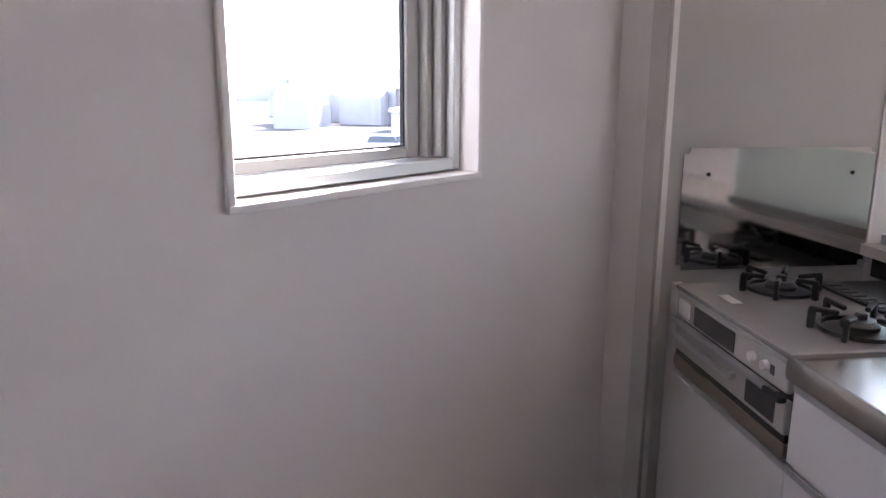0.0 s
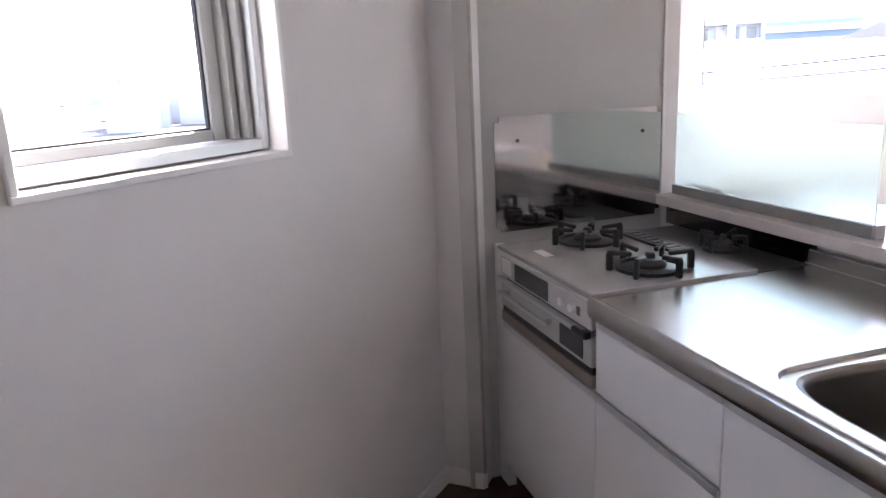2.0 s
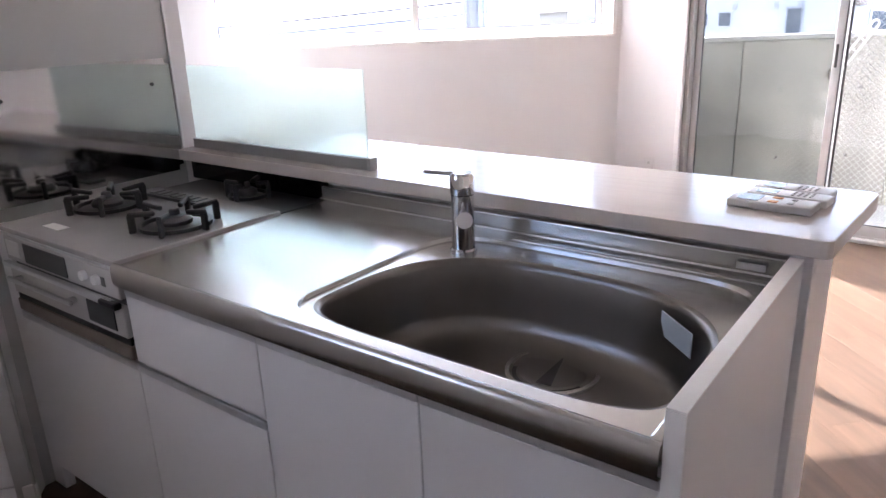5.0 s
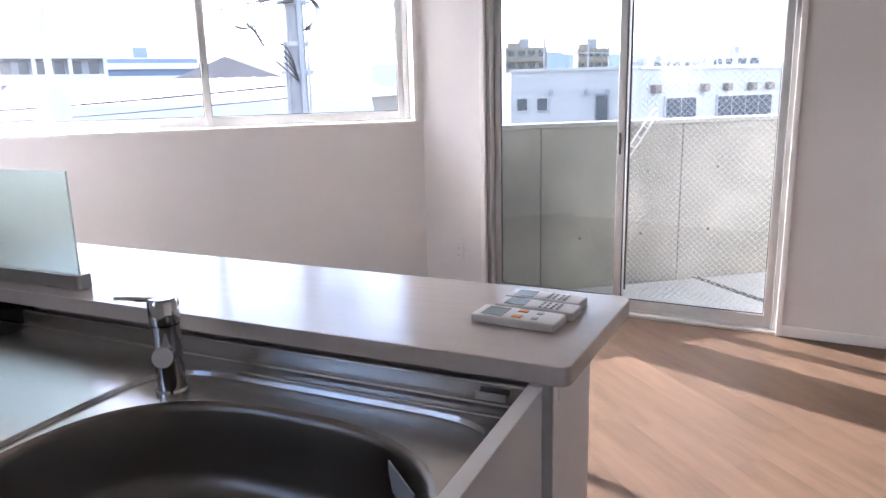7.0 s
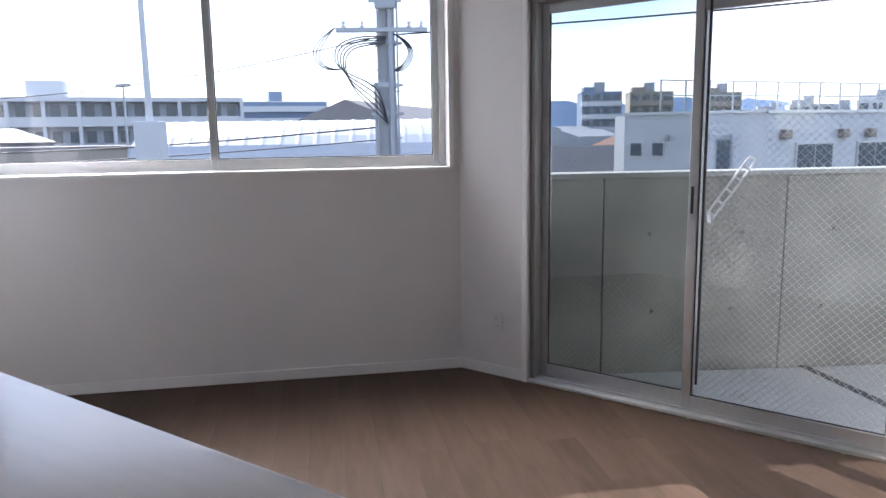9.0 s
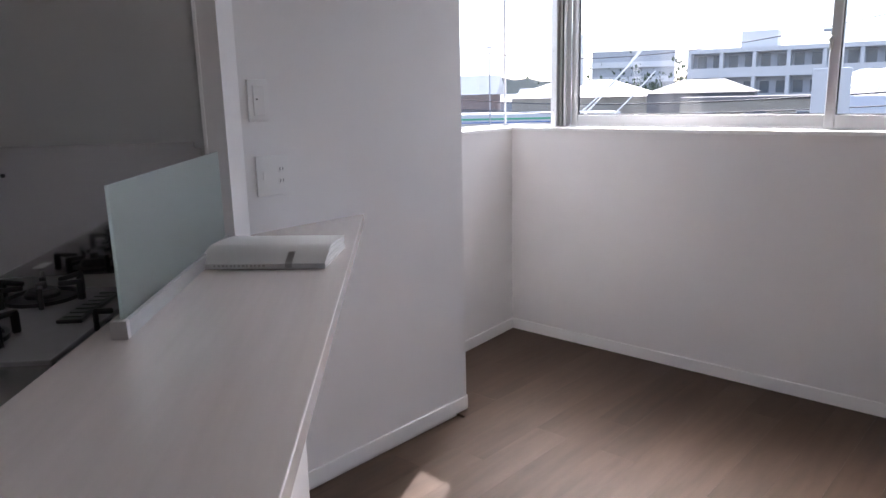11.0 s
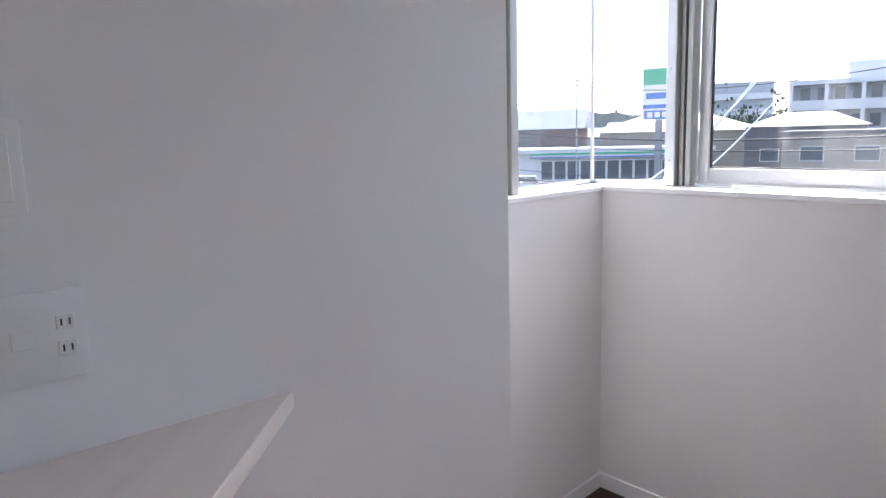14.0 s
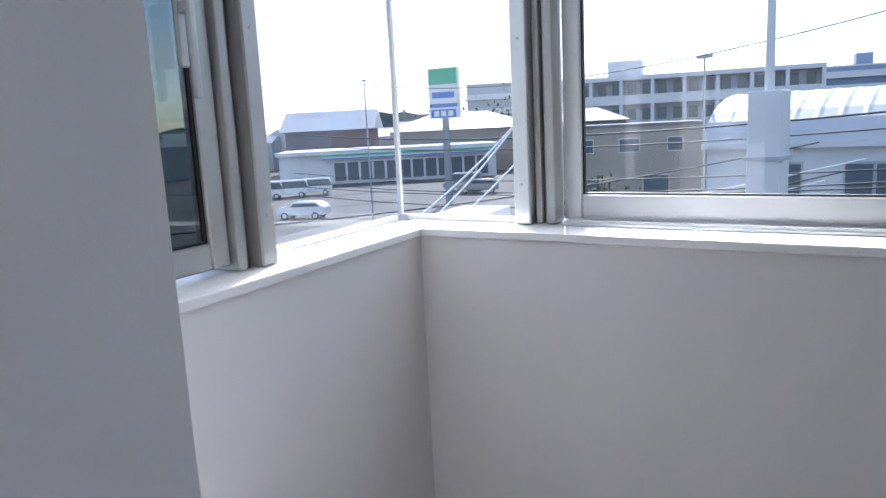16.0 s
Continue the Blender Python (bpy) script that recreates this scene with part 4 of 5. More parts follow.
w_ = part("service_door", box(3.0, 3.5, -0.06, 0.02, 5.2, 6.9), GREYW, t)
part("pane", box(3.05, 3.45, -0.075, -0.055, 5.3, 6.82), PANEW, w_)
wing = thing("white_building", "white flat-roofed wing with wide windows and vent hoods", "building", m=axis_frame(q + Vector((0.02, 0.0)), d2, GZ))
part("wall", box(0, 14, 0.02, 8, 0, 7.68), WHITEW, wing)
part("parapet_cap", box(0.05, 14, -0.05, 8, 7.68, 7.78), ALU, wing)
for x, w in ((2.2, 1.7), (5.9, 3.4), (10.5, 3.0)):
    w_ = part("window", box(x - w / 2, x + w / 2, -0.06, 0.03, 5.6, 6.72), ALU, wing)
    n_ = max(2, round(w / 0.85))
    for i in range(n_):
        part("pane", box(x - w / 2 + 0.06 + i * (w - 0.06) / n_, x - w / 2 + (i + 1) * (w - 0.06) / n_, -0.075, -0.055, 5.66, 6.66), PANEW, w_)
for x in (0.8, 3.4, 4.7, 6.2, 7.3, 8.4, 10.0):
    part("vent_hood", box(x - 0.16, x + 0.16, -0.24, 0.0, 6.85, 7.15, 0.04, 2), BROWN, wing)
fen = thing("roof_fence", "thin metal safety fence along a flat roof", "fence", m=axis_frame(q, d2, GZ + 7.78))
b = bmesh.new()
for x in range(-3, 15):
    part("post", tube(0.03, (x, 1.4, 0), (x, 1.4, 1.0), 6), STEELG, fen)
for z in (0.5, 0.97):
    part("rail", box(-3, 14, 1.38, 1.42, z, z + 0.035), STEELG, fen)

# barrel-vaulted hall
A, B = Vector((-25.9, 19.7)), Vector((-13.6, 29.3))
vd = (B - A).normalized()
hall = thing("vaulted_hall", "white hall with a ribbed barrel-vault metal roof", "building", m=axis_frame(A, vd, GZ))
LV = (B - A).length
part("wall", box(0, LV, 0.2, 10, 0, 6.0), WHITEW, hall)
b = bmesh.new()
rows = []
NS = 14
for i in range(int(LV / 0.16) + 1):
    x = i * LV / int(LV / 0.16)
    k = 0.045 if i % 5 == 0 else 0.0
    rows.append([b.verts.new((x, 5.1 - 5.3 * math.cos(math.pi * j / NS), 5.95 + (2.0 + k) * math.sin(math.pi * j / NS))) for j in range(NS + 1)])
for a, c in zip(rows, rows[1:]):
    for j in range(NS):
        b.faces.new((a[j], a[j + 1], c[j + 1], c[j]))
b.faces.new(rows[0])
b.faces.new(rows[-1])
part("vault_roof", b, ROOFM, hall, "ribbed pale metal vault")
part("eaves", box(-0.1, LV + 0.1, -0.25, 0.2, 5.75, 5.97), WHITEW, hall)
for x in (2.6, 6.0, 9.4, 13.0):
    w_ = part("window", box(x - 1.0, x + 1.0, 0.12, 0.22, 3.0, 5.2), GREYW, hall)
    for s in (-0.5, 0.5):
        part("pane", box(x + s - 0.44, x + s + 0.44, 0.10, 0.13, 3.1, 5.1), PANEW, w_)

# gabled shed behind the vault
p, yaw = toward(-0.50, 0.866, 55, (2.4, 0.0))
house("gabled_shed", "large shed with a low tan gable roof", facing(p, yaw + 78), 22, 14, 6.7, TANW, DARKW, "gable", 2.7)

# long low apartment block with galleries, and a striped block
A, B = Vector((-85, 37.3)), Vector((-69, 61))
long_ = thing("apartment_block", "long grey apartment block with gallery balconies", "building", m=axis_frame(A, (B - A).normalized(), GZ))
LL = (B - A).length
part("wall", box(0, LL, 0, 10, 0, 11.4), GREYW, long_)
part("roof", box(-0.2, LL + 0.2, -1.6, 10, 11.4, 11.9), WHITEW, long_)
part("stair_tower", box(5, 9, 3, 7, 11.9, 14.0), WHITEW, long_)
for k in range(3):
    z = 2.6 + 3 * k
    part("gallery", box(0, LL, -1.5, 0, z, z + 1.1), WHITEW if k == 2 else GREYW, long_)
    for i in range(16):
        x = 1.2 + i * LL / 16.3
        part("window", box(x - 0.5, x + 0.5, -0.08, 0.02, z + 1.15, z + 2.5), PANEW, long_)
for i in range(9):
    part("pier", box(i * LL / 8 - 0.2, i * LL / 8 + 0.2, -1.55, 0, 0, 11.4), WHITEW, long_)
p, yaw = toward(-0.731, 0.682, 135, (2.5, 0.4))
sb = house("apartment_block", "tall apartment block striped by white balconies", facing(p, yaw + 6), 18, 12, 13.2, BLUEW, WHITEW)
for k in range(6):
    part("balcony", box(-9, 9, -1.2, 0, 1.0 + 2.1 * k, 2.0 + 2.1 * k), WHITEW, sb)
part("roof_tower", box(-1, 1.4, 4, 8, 13.4, 15.4), BLUEW, sb)
# mid-distance dark house and flat building beside the hall
p, yaw = toward(-0.885, 0.465, 58, (-0.3, 1.6))
house("flat_house", "beige two-storey house with a flat dark roof edge", facing(p, yaw), 11, 8, 6.4, TANW, DARKW, wins=[(-3.5, 5.0, 1.6, 1.1), (0.0, 5.0, 1.6, 1.1), (3.4, 5.0, 1.2, 1.1), (-3.0, 1.8, 1.6, 1.3), (2.0, 1.8, 2.0, 1.8)])
p, yaw = toward(-0.915, 0.40, 66, (-0.3, 1.6))
house("flat_house", "dark two-storey house behind the wires", facing(p, yaw - 5), 9, 8, 7.0, DARKW, TILEM, "hip", 1.2, wins=[(-2.5, 4.6, 1.5, 1.1), (1.6, 4.6, 1.5, 1.1)])
# convenience store with car park and sign
p, yaw = toward(-0.986, 0.155, 100, (-0.3, 1.6))
store = thing("convenience_store", "low convenience store with a green and white fascia", "building", m=facing(p, yaw))
part("wall", box(-15, 15, 0, 12, 0, 4.1), WHITEW, store)
part("roof", box(-15.3, 15.3, -1.0, 12.2, 4.1, 4.6), WHITEW, store)
part("fascia", box(-9, 14.8, -1.08, -0.98, 3.35, 4.12), WHITEW, store)
part("green_stripe", box(-9, 14.8, -1.13, -1.08, 3.82, 4.08), GREENS, store)
part("blue_stripe", box(-9, 14.8, -1.13, -1.08, 3.42, 3.56), BLUES, store)
for i in range(12):
    w_ = part("shop_window", box(-7.6 + i * 1.8, -5.9 + i * 1.8, -0.08, 0.02, 0.3, 3.0), ALU, store)
    part("pane", box(-7.5 + i * 1.8, -6.0 + i * 1.8, -0.10, -0.07, 0.4, 2.9), PANEW, w_)
p, yaw = toward(-0.972, 0.235, 68, (-0.3, 1.6))
sign = thing("pole_sign", "tall store sign with green, white and blue bands", "sign", m=facing(p, yaw - 22))
part("pole", box(-0.28, 0.28, -0.2, 0.2, 0, 8.0), POLEM, sign)
part("panel", box(-1.45, 1.45, -0.35, 0.35, 7.9, 12.5, 0.04, 2), WHITEP, sign)
part("green_band", box(-1.40, 1.40, -0.37, -0.34, 11.0, 12.4), GREENS, sign)
part("blue_band", box(-1.40, 1.40, -0.37, -0.34, 8.9, 9.25), BLUES, sign)
part("logo_bars", box(-1.1, 1.1, -0.37, -0.34, 9.75, 10.3), BLUES, sign)
part("lower_panel", box(-1.25, 1.25, -0.38, -0.34, 7.95, 8.72), BLUES, sign)
for i in range(3):
    part("white_box", box(-0.95 + i * 0.7, -0.45 + i * 0.7, -0.40, -0.37, 8.1, 8.58), WHITEP, sign)


def car(m, paint, label, van=False):
    t = thing("car", label, "car", "parked cars", m=m)
    top = 1.95 if van else 1.48
    prof = [(-2.2, 0.35), (-2.2, 0.85), (-2.05, 1.0), (-1.2 if not van else -1.75, 1.05), (-0.55 if not van else -1.1, top), (1.5 if not van else 1.95, top), (2.15, 1.05), (2.2, 0.4)]
    b = bmesh.new()
    l = [b.verts.new((x, -0.82 + 0.12 * (z > 1.2), z)) for x, z in prof]
    r = [b.verts.new((x, 0.82 - 0.12 * (z > 1.2), z)) for x, z in prof]
    b.faces.new(l)
    b.faces.new(list(reversed(r)))
    for i in range(len(l)):
        j = (i + 1) % len(l)
        b.faces.new((l[i], l[j], r[j], r[i]))
    bmesh.ops.bevel(b, geom=list(b.edges), offset=0.07, segments=2, affect="EDGES")
    body = part("body", b, paint, t, soft=True)
    x0, x1 = (-0.55, 1.5) if not van else (-1.1, 1.95)
    for s in (-1, 1):
        part("side_window", prism([(x0 - 0.35, 1.08), (x0 + 0.05, top - 0.12), (x1 - 0.1, top - 0.12), (x1 + 0.30, 1.08)], 0, 0.03), PANEW, t).matrix_basis = Matrix(((1, 0, 0, 0), (0, 0, 1, 0.785 * s - 0.015), (0, 1, 0, 0), (0, 0, 0, 1)))
    fx0 = x0 - 0.62
    b = bmesh.new()
    b.faces.new([b.verts.new(c) for c in ((fx0 - 0.02, -0.66, 1.09), (fx0 - 0.02, 0.66, 1.09), (x0 - 0.06, 0.58, top - 0.07), (x0 - 0.06, -0.58, top - 0.07))])
    bmesh.ops.solidify(b, geom=list(b.faces), thickness=0.03)
    part("windscreen", b, PANEW, t)
    for x in (-1.4, 1.4):
        for s in (-1, 1):
            w = part("tyre", tube(0.32, (x, s * 0.70, 0.32), (x, s * 0.86, 0.32), 20), RUBBER, t)
            part("rim", tube(0.20, (x, s * 0.865, 0.32), (x, s * 0.875, 0.32), 14), ALU, w)
    for s in (-0.6, 0.6):
        part("headlight", box(-2.24, -2.14, s - 0.16, s + 0.16, 0.70, 0.84, 0.02, 1), CHROME, t)
    return t


p, yaw = toward(-1.0, 0.034, 62, (-0.3, 1.6))
car(facing(p, 63), CARW, "white estate car parked on the asphalt")
for dx, dy, d, yw, pm, van, lb in ((-1.0, -0.015, 84, 80, CARW, True, "white van parked by the store"), (-1.0, 0.018, 84, 82, CARW, True, "white van parked by the store"), (-1.0, 0.05, 85, 84, CARW, True, "white van parked by the store"), (-0.966, 0.255, 80, 70, CARG, True, "grey van parked beside the store"), (-0.962, 0.275, 76, 72, CARG, False, "dark grey car parked beside the store")):
    p, _ = toward(dx, dy, d, (-0.3, 1.6))
    car(facing(p, yw), pm, lb, van)
LINEM = mat("road_paint", (0.62, 0.62, 0.60), 0.8, spread=0.1)
for i in range(9):
    p, _ = toward(-1.0, -0.06 + i * 0.045, 60 + (i % 2), (-0.3, 1.6))
    ln = part("parking_line", box(-2.5, 2.5, -0.07, 0.07, 0, 0.006), LINEM)
    ln.matrix_basis = facing(p, 62) @ Matrix.Translation((0, 0, 0.006))
    tagged(ln, "white painted parking bay line", "road marking", "parking lines", kind="structure")
# houses behind the store
p, yaw = toward(-0.995, 0.075, 128, (-0.3, 1.6))
house("pitched_house", "dark timber house with a pale gable roof", facing(p, yaw - 12), 15, 10, 7.4, DARKW, ROOFM, "gable", 3.4, over=0.9)
p, yaw = toward(-0.966, 0.255, 112, (-0.3, 1.6))
house("pitched_house", "wide house with a pale hipped roof", facing(p, yaw), 22, 12, 6.6, TANW, ROOFM, "hip", 2.6, over=1.2)
p, yaw = toward(-0.945, 0.315, 150, (-0.3, 1.6))
house("apartment_block", "stepped grey apartment block on the hillside", facing(p, yaw), 16, 12, 15.0, GREYW, GREYW, floors=4, band=WHITEW)
# towers seen through the balcony door
for dx, dy, d, w, h, m_, fl in ((-0.372, 0.928, 170, 9, 15.8, BLUEW, 5), (-0.312, 0.950, 180, 10, 16.0, TANW, 5), (-0.226, 0.974, 190, 8, 15.8, TANW, 5), (-0.128, 0.992, 210, 10, 13.0, GREYW, 4), (-0.051, 0.999, 190, 11, 12.9, WHITEW, 4), (-0.09, 1.0, 230, 14, 12.2, GREYW, 4), (-0.165, 0.985, 240, 12, 12.4, GREYW, 4)):
    p, yaw = toward(dx, dy, d, (2.4, 0.3))
    t = house("apartment_tower", "distant apartment tower with balcony bands", facing(p, yaw + 8), w, 10, h, m_, m_, floors=fl, band=WHITEW if m_ is BLUEW or m_ is WHITEW else TANW)
    part("water_tower", box(-1.2, 1.2, 4, 6.4, h + 0.25, h + 2.6), GREYW, t)
    part("stair_head", box(-w * 0.42, -w * 0.12, 3, 8, h + 0.25, h + 1.5), m_, t)
    for k in range(3):
        for i in range(4):
            x = -w / 2 + (i + 0.5) * w / 4
            part("window", box(x - w * 0.085, x + w * 0.085, -0.10, 0.02, h - 2.9 * k - 1.75, h - 2.9 * k - 0.45), PANEW, t)
p, yaw = toward(-0.345, 0.938, 44, (2.4, 0.3))
house("pitched_house", "low house with a grey tiled roof", facing(p, yaw + 15), 8, 7, 4.4, WHITEW, TILEM, "gable", 1.9, over=0.5)
p, yaw = toward(-0.335, 0.942, 75, (2.4, 0.3))
house("pitched_house", "low house with a reddish tiled roof", facing(p, yaw - 20), 9, 7, 5.4, WHITEW, REDR, "hip", 1.8, over=0.5)

# distant roofs, wooded hill and mountains
rnd = random.Random(4)
b = bmesh.new()
for i in range(520):
    a = radians(rnd.uniform(84, 186))
    d = rnd.uniform(135, 520)
    x, y = d * math.cos(a), d * math.sin(a)
    w, dd, h = rnd.uniform(7, 16), rnd.uniform(6, 12), rnd.uniform(4.5, 7.2)
    q = Matrix.Translation((x, y, GZ)) @ Matrix.Rotation(rnd.uniform(0, 3.14), 4, "Z")
    vs = [b.verts.new(q @ Vector(c)) for c in ((-w / 2, -dd / 2, 0), (w / 2, -dd / 2, 0), (w / 2, dd / 2, 0), (-w / 2, dd / 2, 0), (-w / 2, -dd / 2, h), (w / 2, -dd / 2, h), (w / 2, dd / 2, h), (-w / 2, dd / 2, h), (-w / 2, 0, h + 1.4), (w / 2, 0, h + 1.4))]
    for f in ((0, 1, 5, 4), (1, 2, 6, 9, 5), (2, 3, 7, 6), (3, 0, 4, 8, 7), (4, 5, 9, 8), (6, 7, 8, 9)):
        b.faces.new([vs[k] for k in f])
town = part("far_houses", b, GREYW)
tagged(town, "distant low houses of the town", "houses", kind="stuff")


def ridge(name, d, a0, a1, base, amp, material, label, seed, step=0.5):
    b = bmesh.new()
    lo, hi, bk_ = [], [], []
    n_ = int((a1 - a0) / step)
    for i in range(n_ + 1):
        a = radians(a0 + i * step)
        e = math.sin(math.pi * i / n_) ** 0.5
        h = base * e + amp * (noise.fractal(Vector((i * step * 0.12, seed, 0)), 1.0, 2.0, 5) + 0.3) * e
        c, s = math.cos(a), math.sin(a)
        lo.append(b.verts.new((d * c, d * s, GZ - 2)))
        hi.append(b.verts.new((d * 1.06 * c, d * 1.06 * s, max(GZ, h))))
        bk_.append(b.verts.new((d * 1.3 * c, d * 1.3 * s, GZ - 2)))
    for i in range(n_):
        b.faces.new((lo[i], lo[i + 1], hi[i + 1], hi[i]))
        b.faces.new((hi[i], hi[i + 1], bk_[i + 1], bk_[i]))
    return tagged(part(name, b, material, soft=True), label, "hills", kind="structure")


# the far range gets its haze from its base colour alone
ridge("backdrop_mountains", 2400, 78, 140, 78, 45, MOUNT, "mountain range on the horizon, its haze put into a blue colour", 3.0)
ridge("backdrop_hill", 420, 150, 190, 6, 9, HILLM, "dark wooded hill on the horizon", 8.0, 0.25)


def clump(name, label, m, size, n_, seed):
    """A shrub or tree crown of many small leaf cards on twigs."""
    t = thing(name, label, "tree", m=m)
    part("trunk", tube(size * 0.05, (0, 0, 0), (0, 0, size * 0.8), 8, size * 0.02), DARKW, t)
    rr = random.Random(seed)
    b = bmesh.new()
    for i in range(n_):
        v = Vector((rr.gauss(0, 1), rr.gauss(0, 1), rr.gauss(0, 0.7))) * size * 0.36 + Vector((0, 0, size * 0.75))
        s = size * rr.uniform(0.03, 0.07)
        q = Matrix.Translation(v) @ Euler((rr.uniform(0, 6), rr.uniform(0, 6), 0)).to_matrix().to_4x4()
        b.faces.new([b.verts.new(q @ Vector(c)) for c in ((-s, 0, 0), (0, -s * 0.6, s * 0.2), (s, 0, 0), (0, s * 0.6, s * 0.2))])
    part("crown", b, LEAFM, t)
    return t


for i, (dx, dy, d, sz) in enumerate(((-0.905, 0.425, 40, 3.0), (-0.945, 0.33, 140, 9), (-0.93, 0.36, 160, 10), (-0.965, 0.24, 150, 9), (-0.32, 0.947, 60, 3.5), (-0.90, 0.43, 46, 2.5))):
    p, _ = toward(dx, dy, d, (-0.3, 1.6))
    clump("tree", "leafy green tree between the buildings", facing(p, 0), sz, 500, i)

# utility pole with crossarms, transformer and cables
PX, PY = -4.95, 10.35
US = 0.855
up = thing("utility_pole", "concrete utility pole with crossarms, transformer and cable loops", "utility pole", m=pose(PX, PY, 1.42) @ Matrix.Diagonal((US, US, US, 1)) @ pose(0, 0, -1.42 + GZ))
Z0 = -GZ
part("pole", tube(0.23, (0, 0, -1.3), (0, 0, Z0 + 7.0), 20, 0.16), POLEM, up, soft=True)
part("conduit", tube(0.05, (0.20, -0.12, 0), (0.20, -0.12, Z0 + 3.9), 10), GREYW, up)
part("conduit", tube(0.035, (-0.14, -0.18, 0), (-0.14, -0.18, Z0 + 2.4), 10), GREYW, up)
RA = Matrix.Rotation(math.atan2(0.59, 0.807) , 4, "Z")
for z, l in ((3.37, 0.95), (4.75, 0.9)):
    o = part("crossarm", box(-l, l * 0.85, -0.26, -0.18, Z0 + z - 0.045, Z0 + z + 0.045, 0.01, 1), STEELG, up)
    o.matrix_basis = RA
for z in (1.75, 2.3, 3.1, 3.9):
    o = part("band", tube(0.215, (0, 0, Z0 + z), (0, 0, Z0 + z + 0.09), 16), STEELG, up)
    part("bolt_arm", box(-0.32, 0.32, -0.05, 0.05, Z0 + z + 0.02, Z0 + z + 0.07), STEELG, up).matrix_basis = RA
part("service_box", box(-0.13, 0.13, -0.36, -0.20, Z0 + 0.35, Z0 + 0.75, 0.02, 1), GREYW, up, "grey cable box")
part("climbing_rod", tube(0.022, (0.30, -0.05, Z0 + 1.0), (0.32, -0.05, Z0 + 5.6), 8), STEELG, up)
for k in range(7):
    part("step_bolt", tube(0.012, (-0.34, 0, Z0 + 0.4 + 0.45 * k), (0.34, 0, Z0 + 0.42 + 0.45 * k), 6), STEELG, up)
for x in (-0.8, -0.45, 0.45, 0.68):
    part("insulator", revolve([(0.0, 0), (0.035, 0), (0.05, 0.03), (0.03, 0.06), (0.05, 0.09), (0.02, 0.13), (0.0, 0.13)], 12, (0, 0, 0)), WHITEP, up, "white insulator").matrix_basis = RA @ pose(x, -0.22, Z0 + 3.415)
tf = part("transformer", tube(0.30, (0.62, 0.30, Z0 + 4.35), (0.62, 0.30, Z0 + 5.3), 20), GREYW, up, "grey transformer drum")
for i in range(10):
    a = 2 * math.pi * i / 10
    part("cooling_fin", box(0.62 + 0.30 * math.cos(a) - 0.02, 0.62 + 0.34 * math.cos(a) + 0.02, 0.30 + 0.32 * math.sin(a) - 0.02, 0.30 + 0.32 * math.sin(a) + 0.02, Z0 + 4.45, Z0 + 5.2), GREYW, tf)
o = part("fuse_box", box(-0.20, 0.20, -0.36, -0.20, Z0 + 3.75, Z0 + 3.92, 0.03, 2), GREYW, up)
o.matrix_basis = RA
for i in range(5):
    r0 = 0.42 + 0.05 * i + 0.03 * (i % 2)
    cable("cable_loop", [(RA @ Vector((x, -0.22 - 0.02 * i, Z0 + z))) for x, z in ((0.0, 3.24 - 0.03 * i), (-0.40, 3.28 - 0.05 * i), (-0.95 + 0.07 * i, 3.12 - 0.03 * i), (-1.0 + 0.05 * i, 2.78), (-0.80 + 0.02 * i, 2.58 - 0.05 * i), (-0.40, 2.42 - 0.11 * i), (-0.10, 2.20 - 0.12 * i), (0.0, 1.6))], 0.013, WIREM, up)
for i in range(4):
    cable("cable_loop", [(RA @ Vector((x, -0.24, Z0 + z))) for x, z in ((0.15, 3.3), (0.45 + 0.05 * i, 3.1), (0.40, 2.75 - 0.06 * i), (0.15, 2.6))], 0.012, WIREM, up)
for i in range(3):
    cable("cable_loop", [(RA @ Vector((x, -0.24, Z0 + z))) for x, z in ((-0.95, 3.42), (-1.25 - 0.1 * i, 3.1), (-1.3, 2.75 - 0.04 * i), (-0.9, 2.6), (-0.75, 2.7))], 0.010, WIREM, up)


def wire(p, q, sag, r, material, label, n_=9):
    pts = []
    for i in range(n_):
        k = i / (n_ - 1)
        v = Vector(p).lerp(Vector(q), k)
        v.z -= sag * 4 * k * (1 - k)
        pts.append(tuple(v))
    return tagged(cable("overhead_wire", pts, r, material), label, "wire", "overhead wires")


far = Vector((-20.5, 2.6))
for i, (za, zb, sg_, r) in enumerate(((1.55, 1.45, 0.35, 0.014), (1.30, 1.15, 0.30, 0.010), (0.75, 0.35, 0.25, 0.010), (0.62, 0.10, 0.30, 0.010), (0.50, -0.05, 0.22, 0.010), (0.30, -0.30, 0.25, 0.012), (3.3, 3.0, 0.9, 0.009))):
    wire((PX, PY, 1.42 + (za - 1.42) * US), (far.x, far.y + 0.12 * i, zb), sg_, r, WIREM, "black overhead cable beside the street")
for i, (za, zb) in enumerate(((0.55, 0.85), (0.40, 0.62), (0.22, 0.30), (3.3, 4.6), (5.6, 5.9))):
    wire((PX, PY, 1.42 + (za - 1.42) * US), (16.0, 17.5, zb), 0.35, 0.014, WIREM, "black overhead cable beside the street")
for i, (p, q) in enumerate((((-8.4, 5.5, 2.35), (-4.6, 1.2, 0.25)), ((-8.5, 5.2, 2.0), (-4.3, 1.0, 0.05)), ((-8.9, 5.6, 1.7), (-5.0, 1.2, 0.05)))):
    wire(p, q, 0.42, 0.010, WIREW, "cable in a white protective sleeve")
for i, (y, z) in enumerate(((9.0, 0.25), (9.2, 0.02), (9.1, -0.2), (9.4, 0.5))):
    wire((-9.5 - 0.4 * i, -3.0, z - 0.3), (-10.5 - 0.5 * i, y + 3, z + 0.25), 0.3, 0.014, WIREM if i % 2 else WIREW, "overhead cable beside the street")
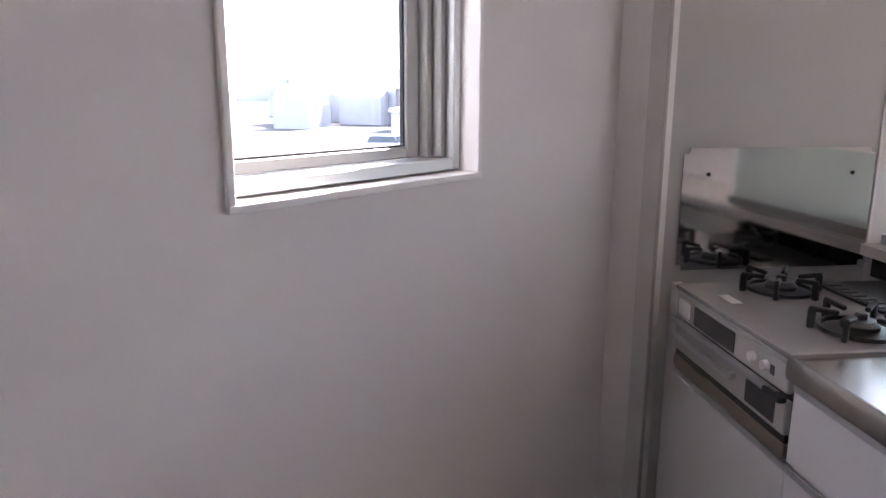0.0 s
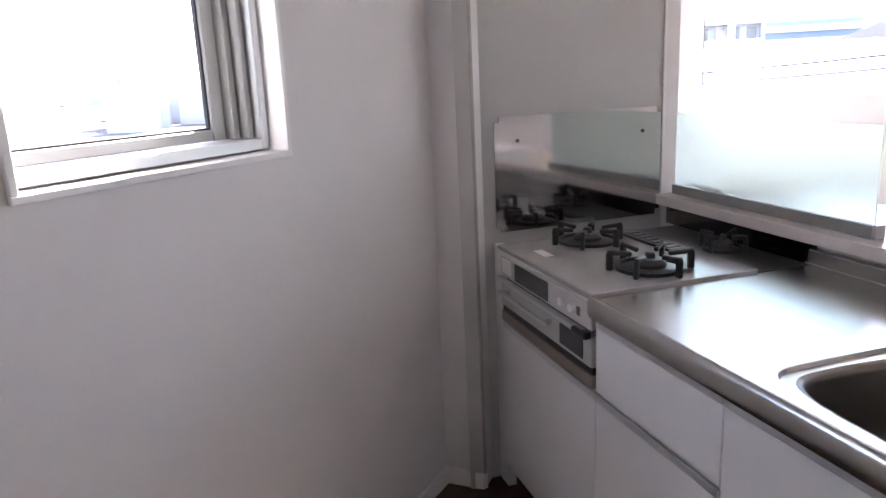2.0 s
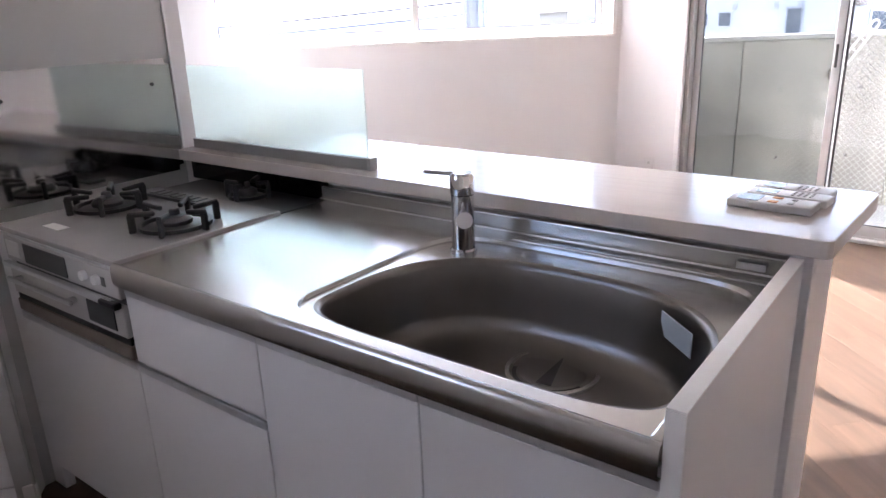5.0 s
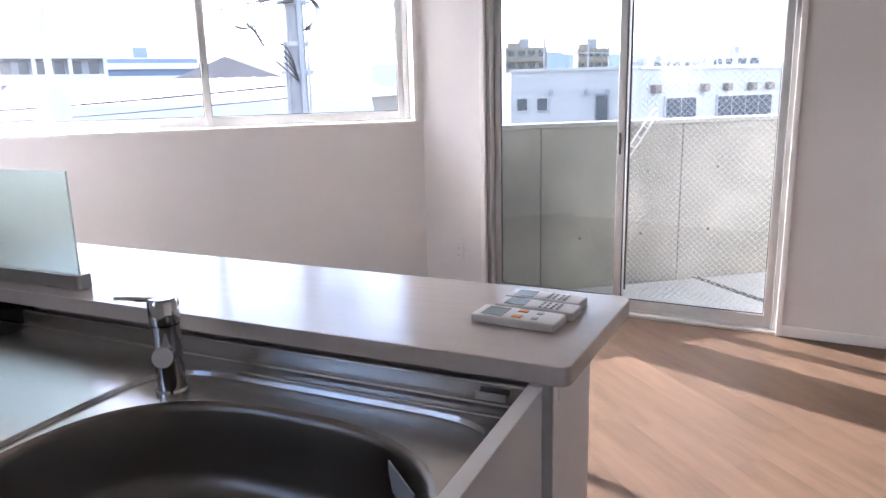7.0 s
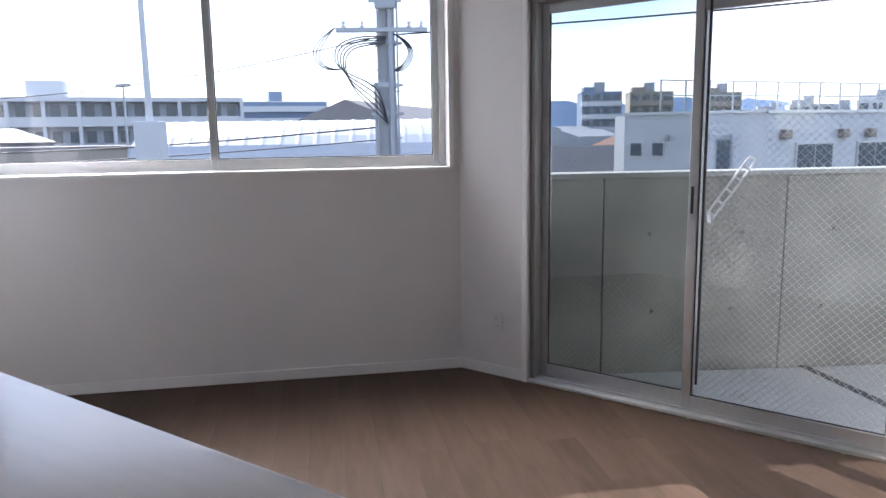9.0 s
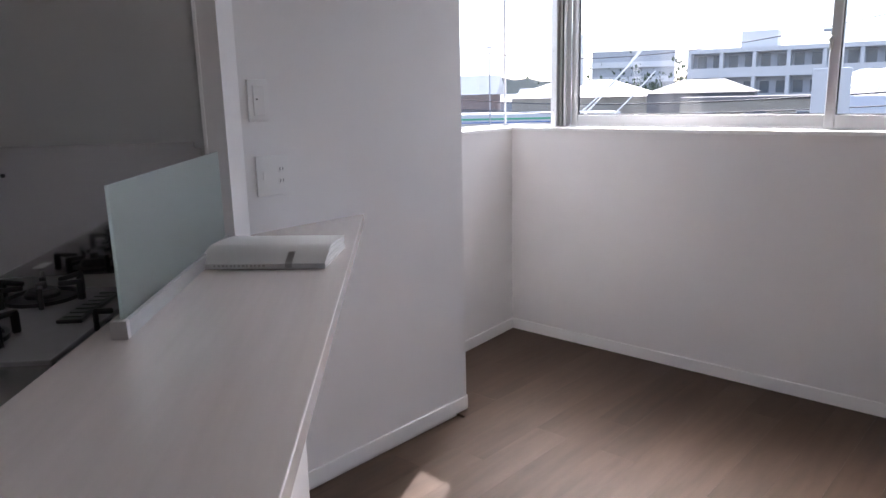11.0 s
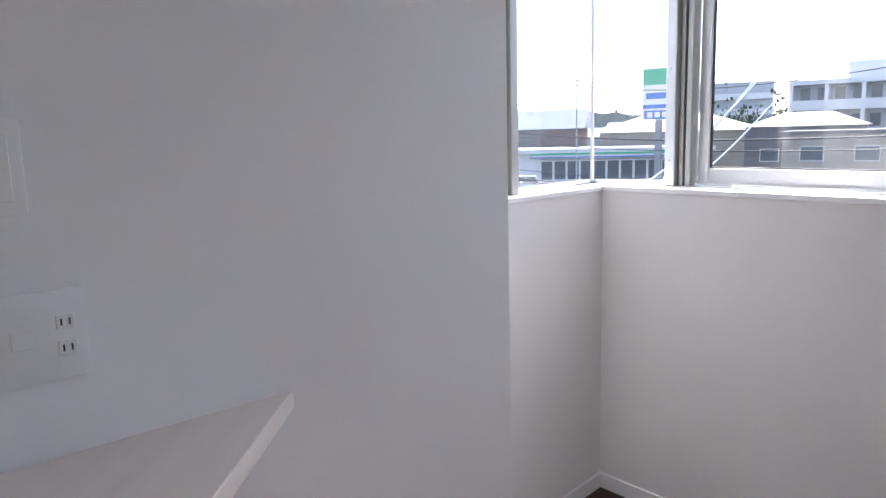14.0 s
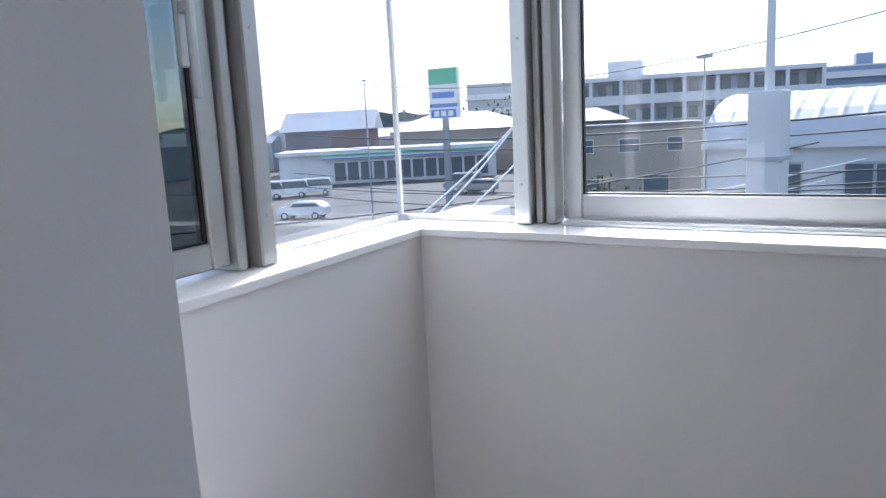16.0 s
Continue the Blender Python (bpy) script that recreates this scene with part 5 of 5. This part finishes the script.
# floodlight column and street lamps
fl = thing("floodlight_column", "white floodlight pole on a thick square column", "lamp post", m=pose(-8.06, 7.97, 1.45, 0, 0, 35) @ Matrix.Diagonal((0.34, 0.34, 0.34, 1)) @ pose(0, 0, -1.45 + GZ))
part("column", box(-0.6, 0.6, -0.6, 0.6, -14.1, 7.9, 0.05, 1), WHITEW, fl)
part("collar", box(-0.68, 0.68, -0.68, 0.68, 5.35, 5.5), GREYW, fl)
part("pole", tube(0.17, (0, 0, 7.9), (0, 0, 14.4), 14, 0.12), WHITEW, fl)
part("lamp_head", box(-0.75, 0.75, -0.3, 0.3, 14.3, 14.9, 0.08, 2), GREYW, fl)
for dx, dy, d, h in ((-0.838, 0.545, 34, 9.6), (-0.99, 0.128, 58, 11.0)):
    p, _ = toward(dx, dy, d, (-0.3, 1.6))
    sl = thing("street_lamp", "slim grey street lamp", "street lamp", m=pose(p[0], p[1], GZ, 0, 0, 20))
    part("pole", tube(0.09, (0, 0, 0), (0, 0, h), 10, 0.05), STEELG, sl)
    part("lamp_head", box(-0.35, 0.35, -0.12, 0.12, h - 0.05, h + 0.10, 0.04, 2), GREYW, sl)

# the town beyond the lot lies turned by two degrees against the house
TURN = Matrix.Translation((1.2, 0.8, 0)) @ Matrix.Rotation(radians(-2.0), 4, "Z") @ Matrix.Translation((-1.2, -0.8, 0))
for o in [o for o in bpy.data.objects if o not in indoor and o.parent is None and not o.name.startswith(("utility", "floodlight", "vaulted", "overhead"))]:
    o.matrix_basis = TURN @ o.matrix_basis

# ---- floor planks ----
poly = [Vector(p) for p in outline]
px_ = LD
py_ = Vector((-px_.y, px_.x))
PWID, PLEN = 0.152, 1.20
rr = random.Random(11)


def spans(c):
    """The stretches of the line at offset c across the planks that lie within the room."""
    hits = []
    for i in range(len(poly)):
        a, d = poly[i], poly[(i + 1) % len(poly)]
        ca, cd = a.dot(py_) - c, d.dot(py_) - c
        if (ca > 0) != (cd > 0):
            k = ca / (ca - cd)
            hits.append((a + (d - a) * k).dot(px_))
    hits.sort()
    return list(zip(hits[::2], hits[1::2]))


lo_ = min(p.dot(py_) for p in poly)
hi_ = max(p.dot(py_) for p in poly)
c = lo_ - 0.02
shared = {}
while c < hi_ + 0.1:
    for s0, s1 in spans(c + PWID / 2) or []:
        s0, s1 = s0 - 0.07, s1 + 0.07
        x = s0 - rr.uniform(0, PLEN)
        while x < s1:
            a, e = max(x, s0), min(x + PLEN, s1)
            if e - a > 0.03:
                key = round(e - a, 3)
                if key not in shared:
                    bb = box(0, key - 0.0007, 0.0003, PWID - 0.0003, -0.0115, 0.0)
                    me = bpy.data.meshes.new("plank")
                    bb.to_mesh(me)
                    bb.free()
                    me.materials.append(FLOORM)
                    shared[key] = me
                ob = new("plank", shared[key])
                ob.parent = floor
                o2 = px_ * a + py_ * c
                ob.matrix_basis = Matrix.Translation((o2.x, o2.y, 0)) @ Matrix.Rotation(math.atan2(px_.y, px_.x), 4, "Z")
            x += PLEN
    c += PWID
